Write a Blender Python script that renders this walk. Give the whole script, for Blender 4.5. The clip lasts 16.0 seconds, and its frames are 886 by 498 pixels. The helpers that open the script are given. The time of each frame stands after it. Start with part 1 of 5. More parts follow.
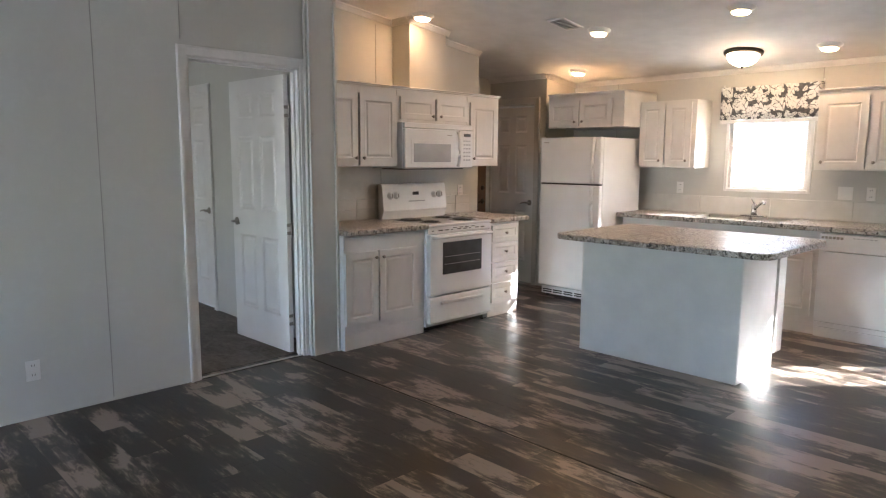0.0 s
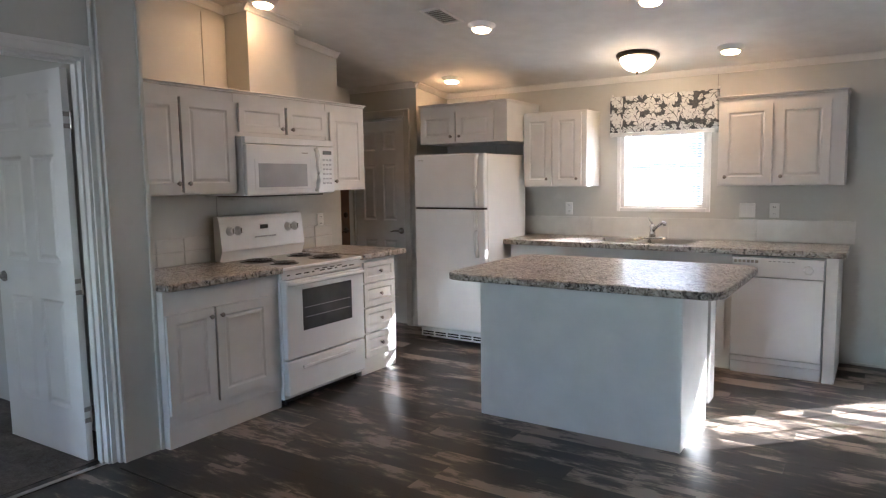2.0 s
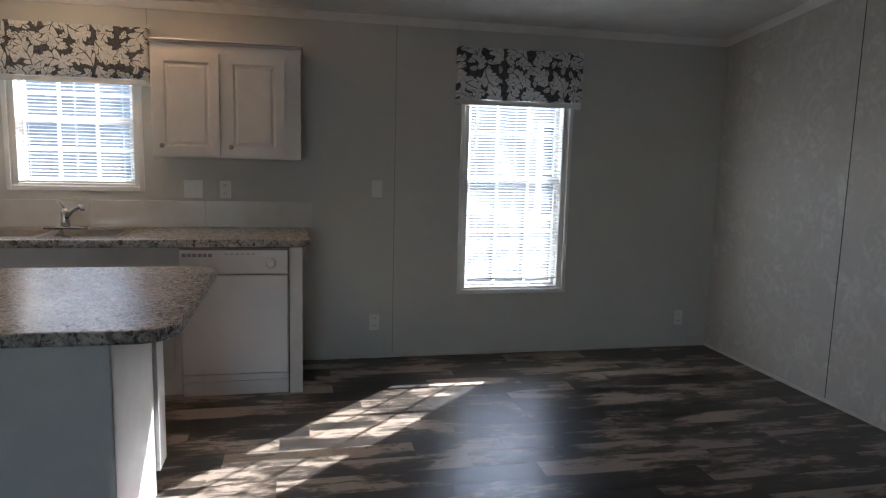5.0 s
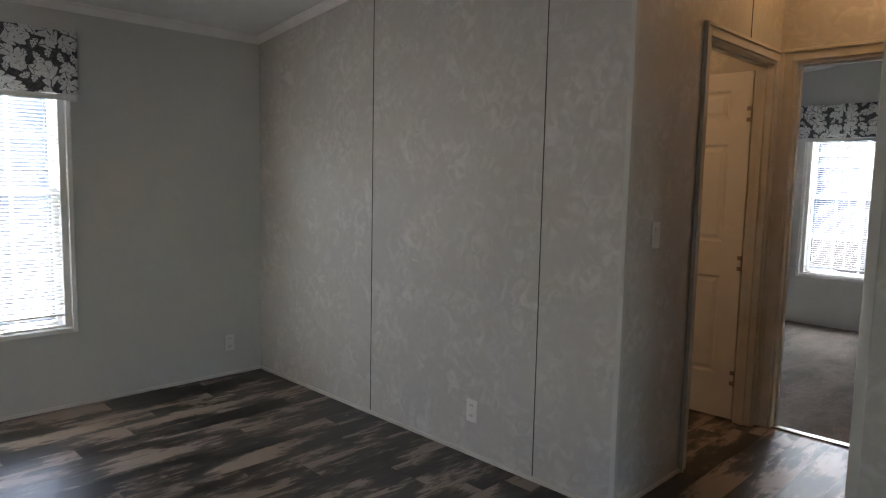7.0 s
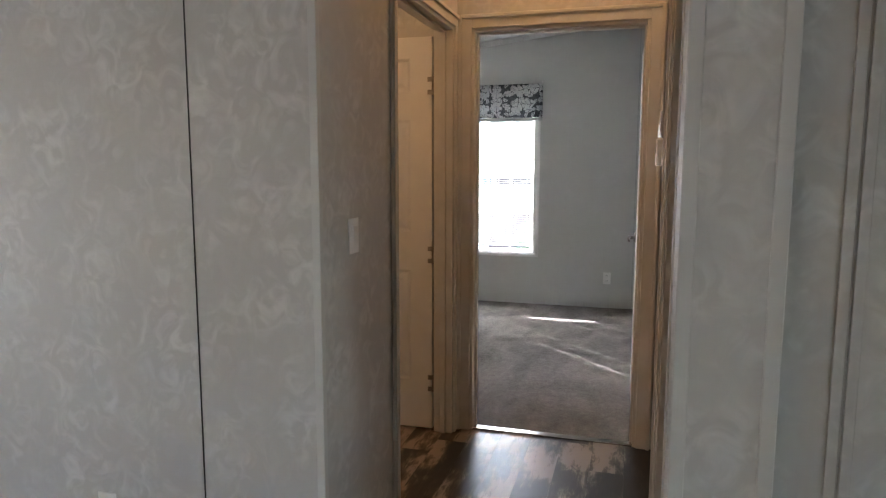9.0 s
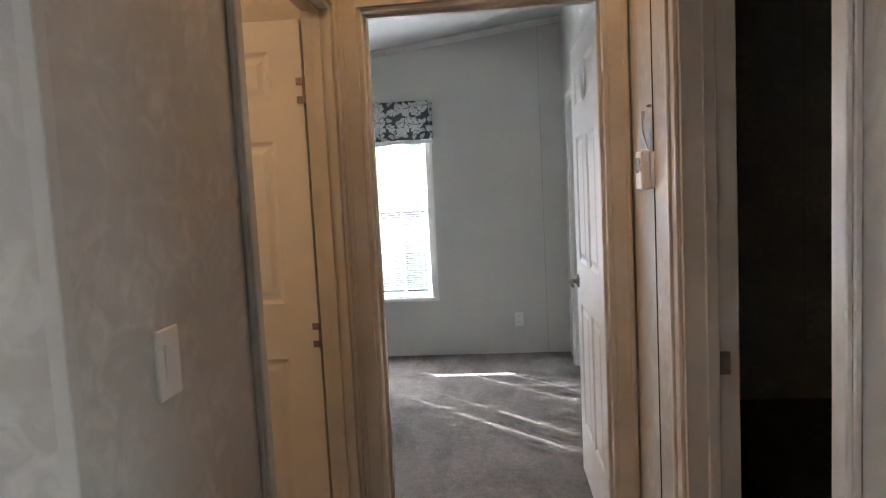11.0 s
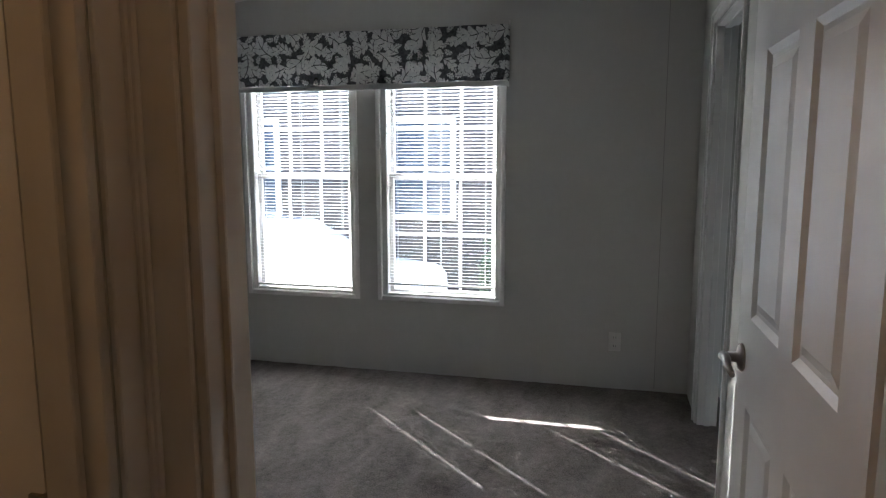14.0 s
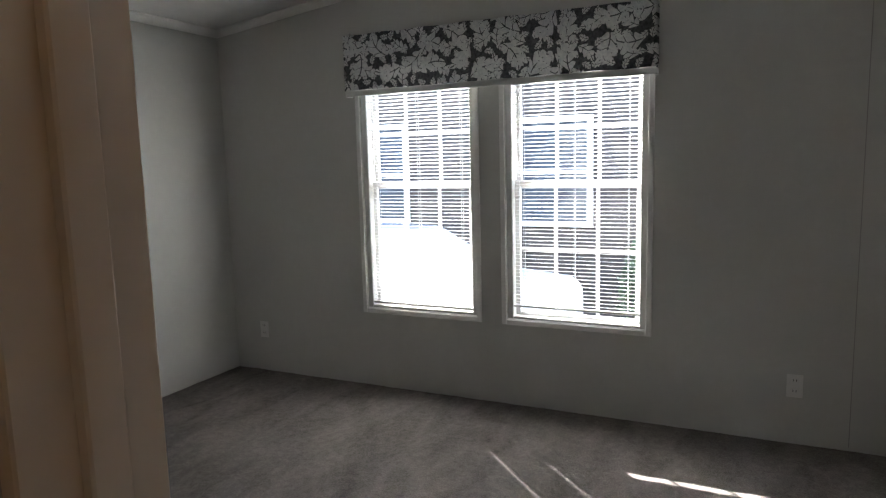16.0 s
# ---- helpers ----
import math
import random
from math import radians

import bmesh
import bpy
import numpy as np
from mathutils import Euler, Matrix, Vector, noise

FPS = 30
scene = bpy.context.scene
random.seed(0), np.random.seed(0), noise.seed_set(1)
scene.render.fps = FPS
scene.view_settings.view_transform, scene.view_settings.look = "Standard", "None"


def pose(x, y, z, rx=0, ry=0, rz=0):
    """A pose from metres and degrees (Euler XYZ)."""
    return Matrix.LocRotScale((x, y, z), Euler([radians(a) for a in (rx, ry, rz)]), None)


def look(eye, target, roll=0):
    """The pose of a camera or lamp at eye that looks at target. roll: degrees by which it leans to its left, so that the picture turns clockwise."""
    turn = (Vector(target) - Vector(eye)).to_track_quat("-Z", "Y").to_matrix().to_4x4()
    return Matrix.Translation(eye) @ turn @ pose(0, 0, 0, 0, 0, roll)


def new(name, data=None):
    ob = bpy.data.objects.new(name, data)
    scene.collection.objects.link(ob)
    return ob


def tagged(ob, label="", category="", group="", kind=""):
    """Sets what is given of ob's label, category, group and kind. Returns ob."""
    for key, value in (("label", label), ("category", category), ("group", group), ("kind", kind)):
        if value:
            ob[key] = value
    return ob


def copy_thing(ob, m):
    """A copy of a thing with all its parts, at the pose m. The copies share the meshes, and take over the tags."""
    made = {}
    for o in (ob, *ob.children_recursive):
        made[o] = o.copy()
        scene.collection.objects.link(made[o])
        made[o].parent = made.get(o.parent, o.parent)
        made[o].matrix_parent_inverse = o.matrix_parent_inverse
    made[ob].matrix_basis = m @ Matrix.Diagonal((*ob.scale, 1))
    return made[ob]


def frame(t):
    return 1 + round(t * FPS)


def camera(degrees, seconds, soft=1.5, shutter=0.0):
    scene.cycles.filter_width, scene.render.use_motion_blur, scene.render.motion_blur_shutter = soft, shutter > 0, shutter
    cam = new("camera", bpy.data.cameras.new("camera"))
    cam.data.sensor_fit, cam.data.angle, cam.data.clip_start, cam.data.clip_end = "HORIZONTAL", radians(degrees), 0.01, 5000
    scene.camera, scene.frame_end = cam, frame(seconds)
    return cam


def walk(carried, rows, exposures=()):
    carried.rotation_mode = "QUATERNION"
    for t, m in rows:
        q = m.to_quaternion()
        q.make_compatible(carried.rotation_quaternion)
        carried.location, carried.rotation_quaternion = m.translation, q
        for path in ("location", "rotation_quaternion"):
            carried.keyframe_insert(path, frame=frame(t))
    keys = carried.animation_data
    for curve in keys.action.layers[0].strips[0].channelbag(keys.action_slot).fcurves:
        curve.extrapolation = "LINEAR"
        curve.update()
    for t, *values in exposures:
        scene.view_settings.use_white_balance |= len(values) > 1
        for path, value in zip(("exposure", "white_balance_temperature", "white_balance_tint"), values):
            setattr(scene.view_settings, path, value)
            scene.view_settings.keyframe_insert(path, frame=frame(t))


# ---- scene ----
from mathutils import Quaternion

# ---- camera ----
cam = camera(66.9, 16.0, soft=1.2)
PATH = [
    (0, (0.799, 0.113, 1.47), (-0.617, 1.5, 1.202), 0.3),
    (0.5, (0.537, 0.37, 1.464), (-0.877, 1.76, 1.205), 2.0),
    (1, (0.328, 0.49, 1.457), (-1.118, 1.849, 1.211), 1.2),
    (1.5, (0.12, 0.699, 1.476), (-1.112, 2.263, 1.286), -0.2),
    (2, (-0.034, 0.912, 1.472), (-1.129, 2.572, 1.265), -0.9),
    (2.5, (-0.145, 1.146, 1.48), (-1.183, 2.846, 1.3), 0.3),
    (3, (-0.29, 1.332, 1.481), (-1.204, 3.099, 1.279), -0.6),
    (3.5, (-0.413, 1.527, 1.47), (-1.082, 3.394, 1.218), -2.2),
    (4, (-0.415, 1.762, 1.446), (-0.786, 3.703, 1.141), -2.3),
    (4.5, (-0.394, 2.041, 1.438), (-0.341, 4.02, 1.158), -0.3),
    (7, (0.402, 2.563, 1.4), (1.808, 3.97, 1.191), 1.2),
    (7.5, (0.544, 2.736, 1.4), (2.189, 3.857, 1.207), -0.5),
    (8, (0.664, 2.895, 1.411), (2.468, 3.718, 1.153), -0.6),
    (8.5, (0.838, 2.987, 1.396), (2.701, 3.658, 1.117), -1.1),
    (9, (1.068, 3.078, 1.405), (2.977, 3.621, 1.157), 0.1),
    (11.5, (2.323, 3.461, 1.433), (4.308, 3.6, 1.23), -3.0),
    (12, (2.599, 3.496, 1.415), (4.565, 3.662, 1.091), -1.2),
    (12.5, (2.892, 3.459, 1.426), (4.835, 3.813, 1.111), -1.0),
    (13, (3.16, 3.448, 1.407), (5.104, 3.764, 1.062), -1.5),
    (13.5, (3.414, 3.438, 1.417), (5.366, 3.742, 1.105), -2.5),
    (14, (3.677, 3.364, 1.428), (5.599, 3.843, 1.152), -0.1),
    (14.5, (3.891, 3.314, 1.441), (5.732, 4.066, 1.226), -0.1),
    (15, (4.001, 3.360, 1.422), (5.765, 4.285, 1.239), -0.2),
    (15.5, (4.030, 3.360, 1.478), (5.795, 4.258, 1.196), -0.4),
    (16, (4.200, 3.480, 1.445), (5.987, 4.337, 1.180), -1.5),
]
EXPOSURES = [(t, s, k, 10) for t, s, k in ((0, 4.9, 5850), (1.5, 4.75, 5700), (2.5, 4.25, 5450), (3.5, 4.15, 5450), (4, 3.85, 5600), (4.5, 3.2, 5650), (7, 3.95, 6000), (7.5, 4.5, 6000), (8, 4.6, 5950), (9, 4.65, 5900),
                                          (11.5, 4.85, 5700), (12.5, 4.6, 5600), (13.5, 4.2, 5700), (14.5, 2.85, 6100), (15.2, 3.0, 6200), (16, 3.35, 6200))]
walk(cam, [(t, look(eye, target, roll)) for t, eye, target, roll in PATH], EXPOSURES)

# ---- light ----
SUN = Vector((0.97, 1.0, 0.80)).normalized()
world = bpy.data.worlds.new("sky")
scene.world = world
world.use_nodes = True
wn = world.node_tree
sky = wn.nodes.new("ShaderNodeTexSky")
sky.sky_type = "NISHITA"
sky.sun_disc = False
sky.sun_elevation = math.asin(SUN.z)
sky.sun_rotation = math.atan2(SUN.x, SUN.y)
wn.links.new(sky.outputs[0], wn.nodes["Background"].inputs[0])
wn.nodes["Background"].inputs[1].default_value = 0.15
sun = new("sun", bpy.data.lights.new("sun", "SUN"))
sun.data.energy, sun.data.angle, sun.data.color = 5.0, radians(0.5), (1.0, 0.95, 0.88)
sun.matrix_world = look((14, 14, 12), (14 - SUN.x, 14 - SUN.y, 12 - SUN.z))
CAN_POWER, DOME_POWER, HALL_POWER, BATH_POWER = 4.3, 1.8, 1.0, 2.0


def daylight(name, m, w, h, power, colour=(0.86, 0.93, 1.0)):
    """Area lamp in a window's opening, standing in for sky light."""
    lamp = new(name, bpy.data.lights.new(name, "AREA"))
    lamp.data.shape, lamp.data.size, lamp.data.size_y, lamp.data.energy, lamp.data.color = "RECTANGLE", w, h, power, colour
    lamp.matrix_world = m


# fill lamp at a window added out of view behind the living area
daylight("fill_living", look((-2.0, -2.54, 1.35), (-2.0, 0.0, 1.35)), 1.2, 1.2, 1.3, (1.0, 0.98, 0.94))
# warm-tinted fill lamp, added with its unseen window to brighten the west room
daylight("fill_west_room", look((-5.4, -2.54, 1.42), (-5.4, 0.0, 1.42)), 0.8, 1.05, 1.5, (1.0, 0.90, 0.76))


# ---- materials ----
def nodes_of(name):
    m = bpy.data.materials.new(name)
    m.use_nodes = True
    nt = m.node_tree
    return m, nt, nt.nodes["Principled BSDF"]


def node(nt, kind, **values):
    n = nt.nodes.new(kind)
    for k, v in values.items():
        if k == "operation":
            n.operation = v
        elif k == "data_type":
            n.data_type = v
    return n


def math_node(nt, op, a, b=None):
    n = nt.nodes.new("ShaderNodeMath")
    n.operation = op
    for i, v in enumerate((a, b)):
        if v is None:
            continue
        if isinstance(v, (int, float)):
            n.inputs[i].default_value = v
        else:
            nt.links.new(v, n.inputs[i])
    return n.outputs[0]


def noise_node(nt, vec, scale, detail=4.0, rough=0.55, distort=0.0):
    n = nt.nodes.new("ShaderNodeTexNoise")
    n.inputs["Scale"].default_value = scale
    n.inputs["Detail"].default_value = detail
    n.inputs["Roughness"].default_value = rough
    n.inputs["Distortion"].default_value = distort
    nt.links.new(vec, n.inputs["Vector"])
    return n.outputs["Fac"]


def ramp_node(nt, fac, stops):
    n = nt.nodes.new("ShaderNodeValToRGB")
    cr = n.color_ramp
    while len(cr.elements) < len(stops):
        cr.elements.new(0.5)
    for e, (p, c) in zip(cr.elements, stops):
        e.position = p
        e.color = (*c, 1.0) if len(c) == 3 else c
    nt.links.new(fac, n.inputs[0])
    return n.outputs["Color"]


def grey(v):
    return (v, v, v)


def bump_to(nt, bsdf, height, strength, distance=0.002):
    b = nt.nodes.new("ShaderNodeBump")
    b.inputs["Strength"].default_value = strength
    b.inputs["Distance"].default_value = distance
    nt.links.new(height, b.inputs["Height"])
    nt.links.new(b.outputs[0], bsdf.inputs["Normal"])


def position(nt):
    return nt.nodes.new("ShaderNodeNewGeometry").outputs["Position"]


def stretch(nt, vec, scale):
    n = nt.nodes.new("ShaderNodeMapping")
    n.inputs["Scale"].default_value = scale
    nt.links.new(vec, n.inputs["Vector"])
    return n.outputs[0]


def plain(name, low, high, rough=0.5, metal=0.0, scale=6.0, fine=180.0, bump=0.08, coat=0.0):
    """Paint, plastic or metal with broad unevenness and a fine grain."""
    m, nt, b = nodes_of(name)
    p = position(nt)
    broad = noise_node(nt, p, scale, 5)
    nt.links.new(ramp_node(nt, broad, [(0.3, low), (0.7, high)]), b.inputs["Base Color"])
    r = math_node(nt, "ADD", math_node(nt, "MULTIPLY", noise_node(nt, p, scale * 4, 3), 0.14), rough - 0.07)
    nt.links.new(r, b.inputs["Roughness"])
    b.inputs["Metallic"].default_value = metal
    b.inputs["Coat Weight"].default_value = coat
    if bump:
        bump_to(nt, b, noise_node(nt, p, fine, 2), bump, 0.001)
    return m


def make_wallpaper(name, base, light, strength=1.0):
    """Vinyl-faced panel: soft mottled strokes of a lighter tone on a warm grey."""
    m, nt, b = nodes_of(name)
    p = position(nt)
    strokes = noise_node(nt, p, 13.0, 3, 0.5, 1.6)
    clouds = noise_node(nt, p, 5.0, 3, 0.5, 0.6)
    veil = noise_node(nt, p, 0.9, 2)
    f = math_node(nt, "MULTIPLY", ramp_node(nt, strokes, [(0.42, grey(0.0)), (0.68, grey(1.0))]),
                  ramp_node(nt, clouds, [(0.38, grey(0.15)), (0.62, grey(1.0))]))
    f = math_node(nt, "ADD", math_node(nt, "MULTIPLY", f, 0.6 * strength), math_node(nt, "MULTIPLY", veil, 0.3))
    nt.links.new(ramp_node(nt, f, [(0.05, base), (0.95, light)]), b.inputs["Base Color"])
    b.inputs["Roughness"].default_value = 0.5
    bump_to(nt, b, noise_node(nt, p, 320, 2), 0.06, 0.001)
    return m


def make_floor_wood():
    """Dark weathered vinyl planks, streaked along x, a tone of its own for each plank."""
    m, nt, b = nodes_of("weathered_plank")
    info = nt.nodes.new("ShaderNodeObjectInfo")
    geo = nt.nodes.new("ShaderNodeNewGeometry")
    rnd = math_node(nt, "FRACT", math_node(nt, "ADD", info.outputs["Random"], geo.outputs["Random Per Island"]))
    shift = nt.nodes.new("ShaderNodeCombineXYZ")
    for i in range(3):
        nt.links.new(math_node(nt, "MULTIPLY", rnd, (37.0, 11.0, 5.0)[i]), shift.inputs[i])
    add = nt.nodes.new("ShaderNodeVectorMath")
    nt.links.new(geo.outputs["Position"], add.inputs[0])
    nt.links.new(shift.outputs[0], add.inputs[1])
    v = add.outputs[0]
    patch = noise_node(nt, stretch(nt, v, (0.9, 2.4, 1.0)), 2.0, 3, 0.5, 0.3)
    streak = noise_node(nt, stretch(nt, v, (0.9, 11.0, 1.0)), 2.2, 5, 0.6, 0.6)
    grain = noise_node(nt, stretch(nt, v, (3.0, 75.0, 1.0)), 3.0, 3, 0.65)
    flaking = noise_node(nt, stretch(nt, v, (1.0, 3.0, 1.0)), 9.0, 5, 0.7, 0.8)
    f = math_node(nt, "ADD", math_node(nt, "MULTIPLY", patch, 0.60), math_node(nt, "MULTIPLY", streak, 0.16))
    f = math_node(nt, "ADD", f, math_node(nt, "MULTIPLY", flaking, 0.24))
    f = math_node(nt, "ADD", math_node(nt, "MULTIPLY", math_node(nt, "SUBTRACT", f, 0.5), 4.6), 0.475)
    f = math_node(nt, "ADD", f, math_node(nt, "MULTIPLY", math_node(nt, "SUBTRACT", rnd, 0.5), 0.30))
    f = math_node(nt, "ADD", f, math_node(nt, "MULTIPLY", math_node(nt, "SUBTRACT", grain, 0.5), 0.28))
    nt.links.new(ramp_node(nt, f, [(0.30, (0.014, 0.011, 0.009)), (0.48, (0.034, 0.025, 0.019)), (0.60, (0.095, 0.073, 0.056)),
                                   (0.75, (0.28, 0.225, 0.18))]), b.inputs["Base Color"])
    r = math_node(nt, "ADD", math_node(nt, "MULTIPLY", grain, 0.18), 0.24)
    nt.links.new(r, b.inputs["Roughness"])
    bump_to(nt, b, math_node(nt, "ADD", math_node(nt, "MULTIPLY", grain, 0.6), streak), 0.18, 0.002)
    return m


def make_carpet():
    m, nt, b = nodes_of("carpet_pile")
    p = position(nt)
    pile = noise_node(nt, p, 150.0, 3, 0.7)
    clump = noise_node(nt, p, 26.0, 4, 0.6)
    sweep = noise_node(nt, stretch(nt, p, (1.0, 2.2, 1.0)), 2.6, 3, 0.5, 0.8)
    f = math_node(nt, "ADD", math_node(nt, "MULTIPLY", pile, 0.45), math_node(nt, "MULTIPLY", clump, 0.25))
    f = math_node(nt, "ADD", f, math_node(nt, "MULTIPLY", sweep, 0.35))
    nt.links.new(ramp_node(nt, f, [(0.36, (0.085, 0.075, 0.068)), (0.68, (0.30, 0.27, 0.25))]), b.inputs["Base Color"])
    b.inputs["Roughness"].default_value = 0.95
    b.inputs["Specular IOR Level"].default_value = 0.15
    bump_to(nt, b, math_node(nt, "ADD", pile, clump), 0.9, 0.008)
    return m


def make_laminate():
    """Speckled stone-look counter."""
    m, nt, b = nodes_of("granite_laminate")
    p = position(nt)
    big = noise_node(nt, p, 17.0, 6, 0.66, 1.4)
    mid = noise_node(nt, p, 42.0, 4, 0.6, 1.0)
    small = noise_node(nt, p, 120.0, 3, 0.6)
    base = ramp_node(nt, big, [(0.36, (0.13, 0.11, 0.095)), (0.48, (0.34, 0.305, 0.27)), (0.62, (0.54, 0.51, 0.47))])
    dark = ramp_node(nt, mid, [(0.40, grey(1.0)), (0.455, grey(0.0))])
    mix = nt.nodes.new("ShaderNodeMix")
    mix.data_type = "RGBA"
    nt.links.new(dark, mix.inputs["Factor"])
    nt.links.new(base, mix.inputs["A"])
    mix.inputs["B"].default_value = (0.06, 0.055, 0.05, 1)
    mix2 = nt.nodes.new("ShaderNodeMix")
    mix2.data_type = "RGBA"
    nt.links.new(ramp_node(nt, small, [(0.62, grey(0.0)), (0.68, grey(0.8))]), mix2.inputs["Factor"])
    nt.links.new(mix.outputs["Result"], mix2.inputs["A"])
    mix2.inputs["B"].default_value = (0.75, 0.72, 0.68, 1)
    nt.links.new(mix2.outputs["Result"], b.inputs["Base Color"])
    nt.links.new(math_node(nt, "ADD", math_node(nt, "MULTIPLY", small, 0.12), 0.22), b.inputs["Roughness"])
    bump_to(nt, b, mid, 0.05, 0.001)
    return m


def make_leaf_print(name, along):
    """Charcoal cloth printed with pale lobed leaves. along: the world axis that runs along the cloth."""
    m, nt, b = nodes_of(name)
    sep = nt.nodes.new("ShaderNodeSeparateXYZ")
    nt.links.new(position(nt), sep.inputs[0])
    com = nt.nodes.new("ShaderNodeCombineXYZ")
    nt.links.new(sep.outputs[along], com.inputs[0])
    nt.links.new(sep.outputs[2], com.inputs[1])
    mask = None
    for k, (freq, seed, reach) in enumerate(((6.2, 0.0, 0.56), (8.5, 4.3, 0.50), (15.0, 7.7, 0.46))):
        off = nt.nodes.new("ShaderNodeVectorMath")
        nt.links.new(com.outputs[0], off.inputs[0])
        off.inputs[1].default_value = (seed, seed * 0.7, 0)
        vor = nt.nodes.new("ShaderNodeTexVoronoi")
        vor.voronoi_dimensions = "2D"
        vor.inputs["Scale"].default_value = freq
        vor.inputs["Randomness"].default_value = 0.55
        nt.links.new(off.outputs[0], vor.inputs["Vector"])
        sub = nt.nodes.new("ShaderNodeVectorMath")
        sub.operation = "SUBTRACT"
        nt.links.new(off.outputs[0], sub.inputs[0])
        nt.links.new(vor.outputs["Position"], sub.inputs[1])
        rgb = nt.nodes.new("ShaderNodeSeparateColor")
        nt.links.new(vor.outputs["Color"], rgb.inputs[0])
        rot = nt.nodes.new("ShaderNodeVectorRotate")
        rot.rotation_type = "Z_AXIS"
        nt.links.new(sub.outputs[0], rot.inputs["Vector"])
        nt.links.new(math_node(nt, "MULTIPLY", rgb.outputs[0], 6.28), rot.inputs["Angle"])
        loc = nt.nodes.new("ShaderNodeSeparateXYZ")
        nt.links.new(rot.outputs[0], loc.inputs[0])
        u = math_node(nt, "MULTIPLY", loc.outputs[0], freq / reach)
        w = math_node(nt, "MULTIPLY", loc.outputs[1], freq / reach)
        w = math_node(nt, "SUBTRACT", w, math_node(nt, "MULTIPLY", math_node(nt, "MULTIPLY", u, u), 0.30))
        aw = math_node(nt, "ABSOLUTE", w)
        taper = math_node(nt, "SUBTRACT", 1.0, math_node(nt, "MULTIPLY", u, u))
        teeth = math_node(nt, "ABSOLUTE", math_node(nt, "SINE", math_node(nt, "SUBTRACT", math_node(nt, "MULTIPLY", u, 6.0), math_node(nt, "MULTIPLY", aw, 4.0))))
        edge = math_node(nt, "MULTIPLY", taper, math_node(nt, "ADD", math_node(nt, "MULTIPLY", teeth, 0.34), 0.26))
        inside = math_node(nt, "LESS_THAN", aw, edge)
        vein = math_node(nt, "GREATER_THAN", aw, 0.035)
        ribs = math_node(nt, "GREATER_THAN", math_node(nt, "ABSOLUTE", math_node(nt, "SINE", math_node(nt, "SUBTRACT", math_node(nt, "MULTIPLY", u, 6.0), math_node(nt, "MULTIPLY", aw, 4.0)))), 0.16)
        leaf = math_node(nt, "MULTIPLY", math_node(nt, "MULTIPLY", inside, vein), ribs)
        mask = leaf if mask is None else math_node(nt, "MAXIMUM", mask, leaf)
    worn = noise_node(nt, position(nt), 60.0, 4, 0.6)
    dark = ramp_node(nt, worn, [(0.35, (0.055, 0.058, 0.066)), (0.70, (0.15, 0.155, 0.165))])
    pale = ramp_node(nt, worn, [(0.30, (0.60, 0.61, 0.62)), (0.65, (0.80, 0.80, 0.78))])
    mix = nt.nodes.new("ShaderNodeMix")
    mix.data_type = "RGBA"
    nt.links.new(mask, mix.inputs["Factor"])
    nt.links.new(dark, mix.inputs["A"])
    nt.links.new(pale, mix.inputs["B"])
    nt.links.new(mix.outputs["Result"], b.inputs["Base Color"])
    b.inputs["Roughness"].default_value = 0.85
    # thin cloth lets some window light through
    tr = nt.nodes.new("ShaderNodeBsdfTranslucent")
    nt.links.new(mix.outputs["Result"], tr.inputs["Color"])
    ms = nt.nodes.new("ShaderNodeMixShader")
    ms.inputs[0].default_value = 0.25
    out = nt.nodes["Material Output"]
    nt.links.new(b.outputs[0], ms.inputs[1])
    nt.links.new(tr.outputs[0], ms.inputs[2])
    nt.links.new(ms.outputs[0], out.inputs["Surface"])
    bump_to(nt, b, noise_node(nt, position(nt), 500.0, 2), 0.2, 0.001)
    return m


def make_glass():
    m, nt, b = nodes_of("window_glass")
    b.inputs["Base Color"].default_value = (0.97, 0.98, 0.98, 1)
    b.inputs["Roughness"].default_value = 0.0
    b.inputs["Transmission Weight"].default_value = 1.0
    b.inputs["IOR"].default_value = 1.05
    return m


def make_glow(name, colour, strength):
    m, nt, b = nodes_of(name)
    b.inputs["Base Color"].default_value = (0.8, 0.78, 0.72, 1)
    b.inputs["Emission Color"].default_value = (*colour, 1)
    b.inputs["Emission Strength"].default_value = strength
    return m


def make_slat():
    m, nt, b = nodes_of("blind_slat_vinyl")
    b.inputs["Base Color"].default_value = (0.80, 0.80, 0.79, 1)
    b.inputs["Roughness"].default_value = 0.45
    tr = nt.nodes.new("ShaderNodeBsdfTranslucent")
    tr.inputs["Color"].default_value = (0.8, 0.8, 0.78, 1)
    ms = nt.nodes.new("ShaderNodeMixShader")
    ms.inputs[0].default_value = 0.42
    nt.links.new(b.outputs[0], ms.inputs[1])
    nt.links.new(tr.outputs[0], ms.inputs[2])
    nt.links.new(ms.outputs[0], nt.nodes["Material Output"].inputs["Surface"])
    return m


M_WALL = make_wallpaper("wall_vinyl", (0.47, 0.46, 0.43), (0.66, 0.65, 0.615))
M_WALLP = make_wallpaper("wall_vinyl_plain", (0.55, 0.545, 0.51), (0.64, 0.635, 0.60), 0.3)
M_CEIL = plain("ceiling_white", (0.66, 0.66, 0.65), (0.74, 0.74, 0.73), 0.8, fine=90, bump=0.35)
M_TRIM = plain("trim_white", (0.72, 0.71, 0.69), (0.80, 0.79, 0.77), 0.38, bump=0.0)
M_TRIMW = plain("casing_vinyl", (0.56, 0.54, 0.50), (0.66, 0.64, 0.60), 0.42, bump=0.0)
M_DOOR = plain("door_white", (0.74, 0.73, 0.71), (0.80, 0.79, 0.77), 0.36, fine=220, bump=0.12)
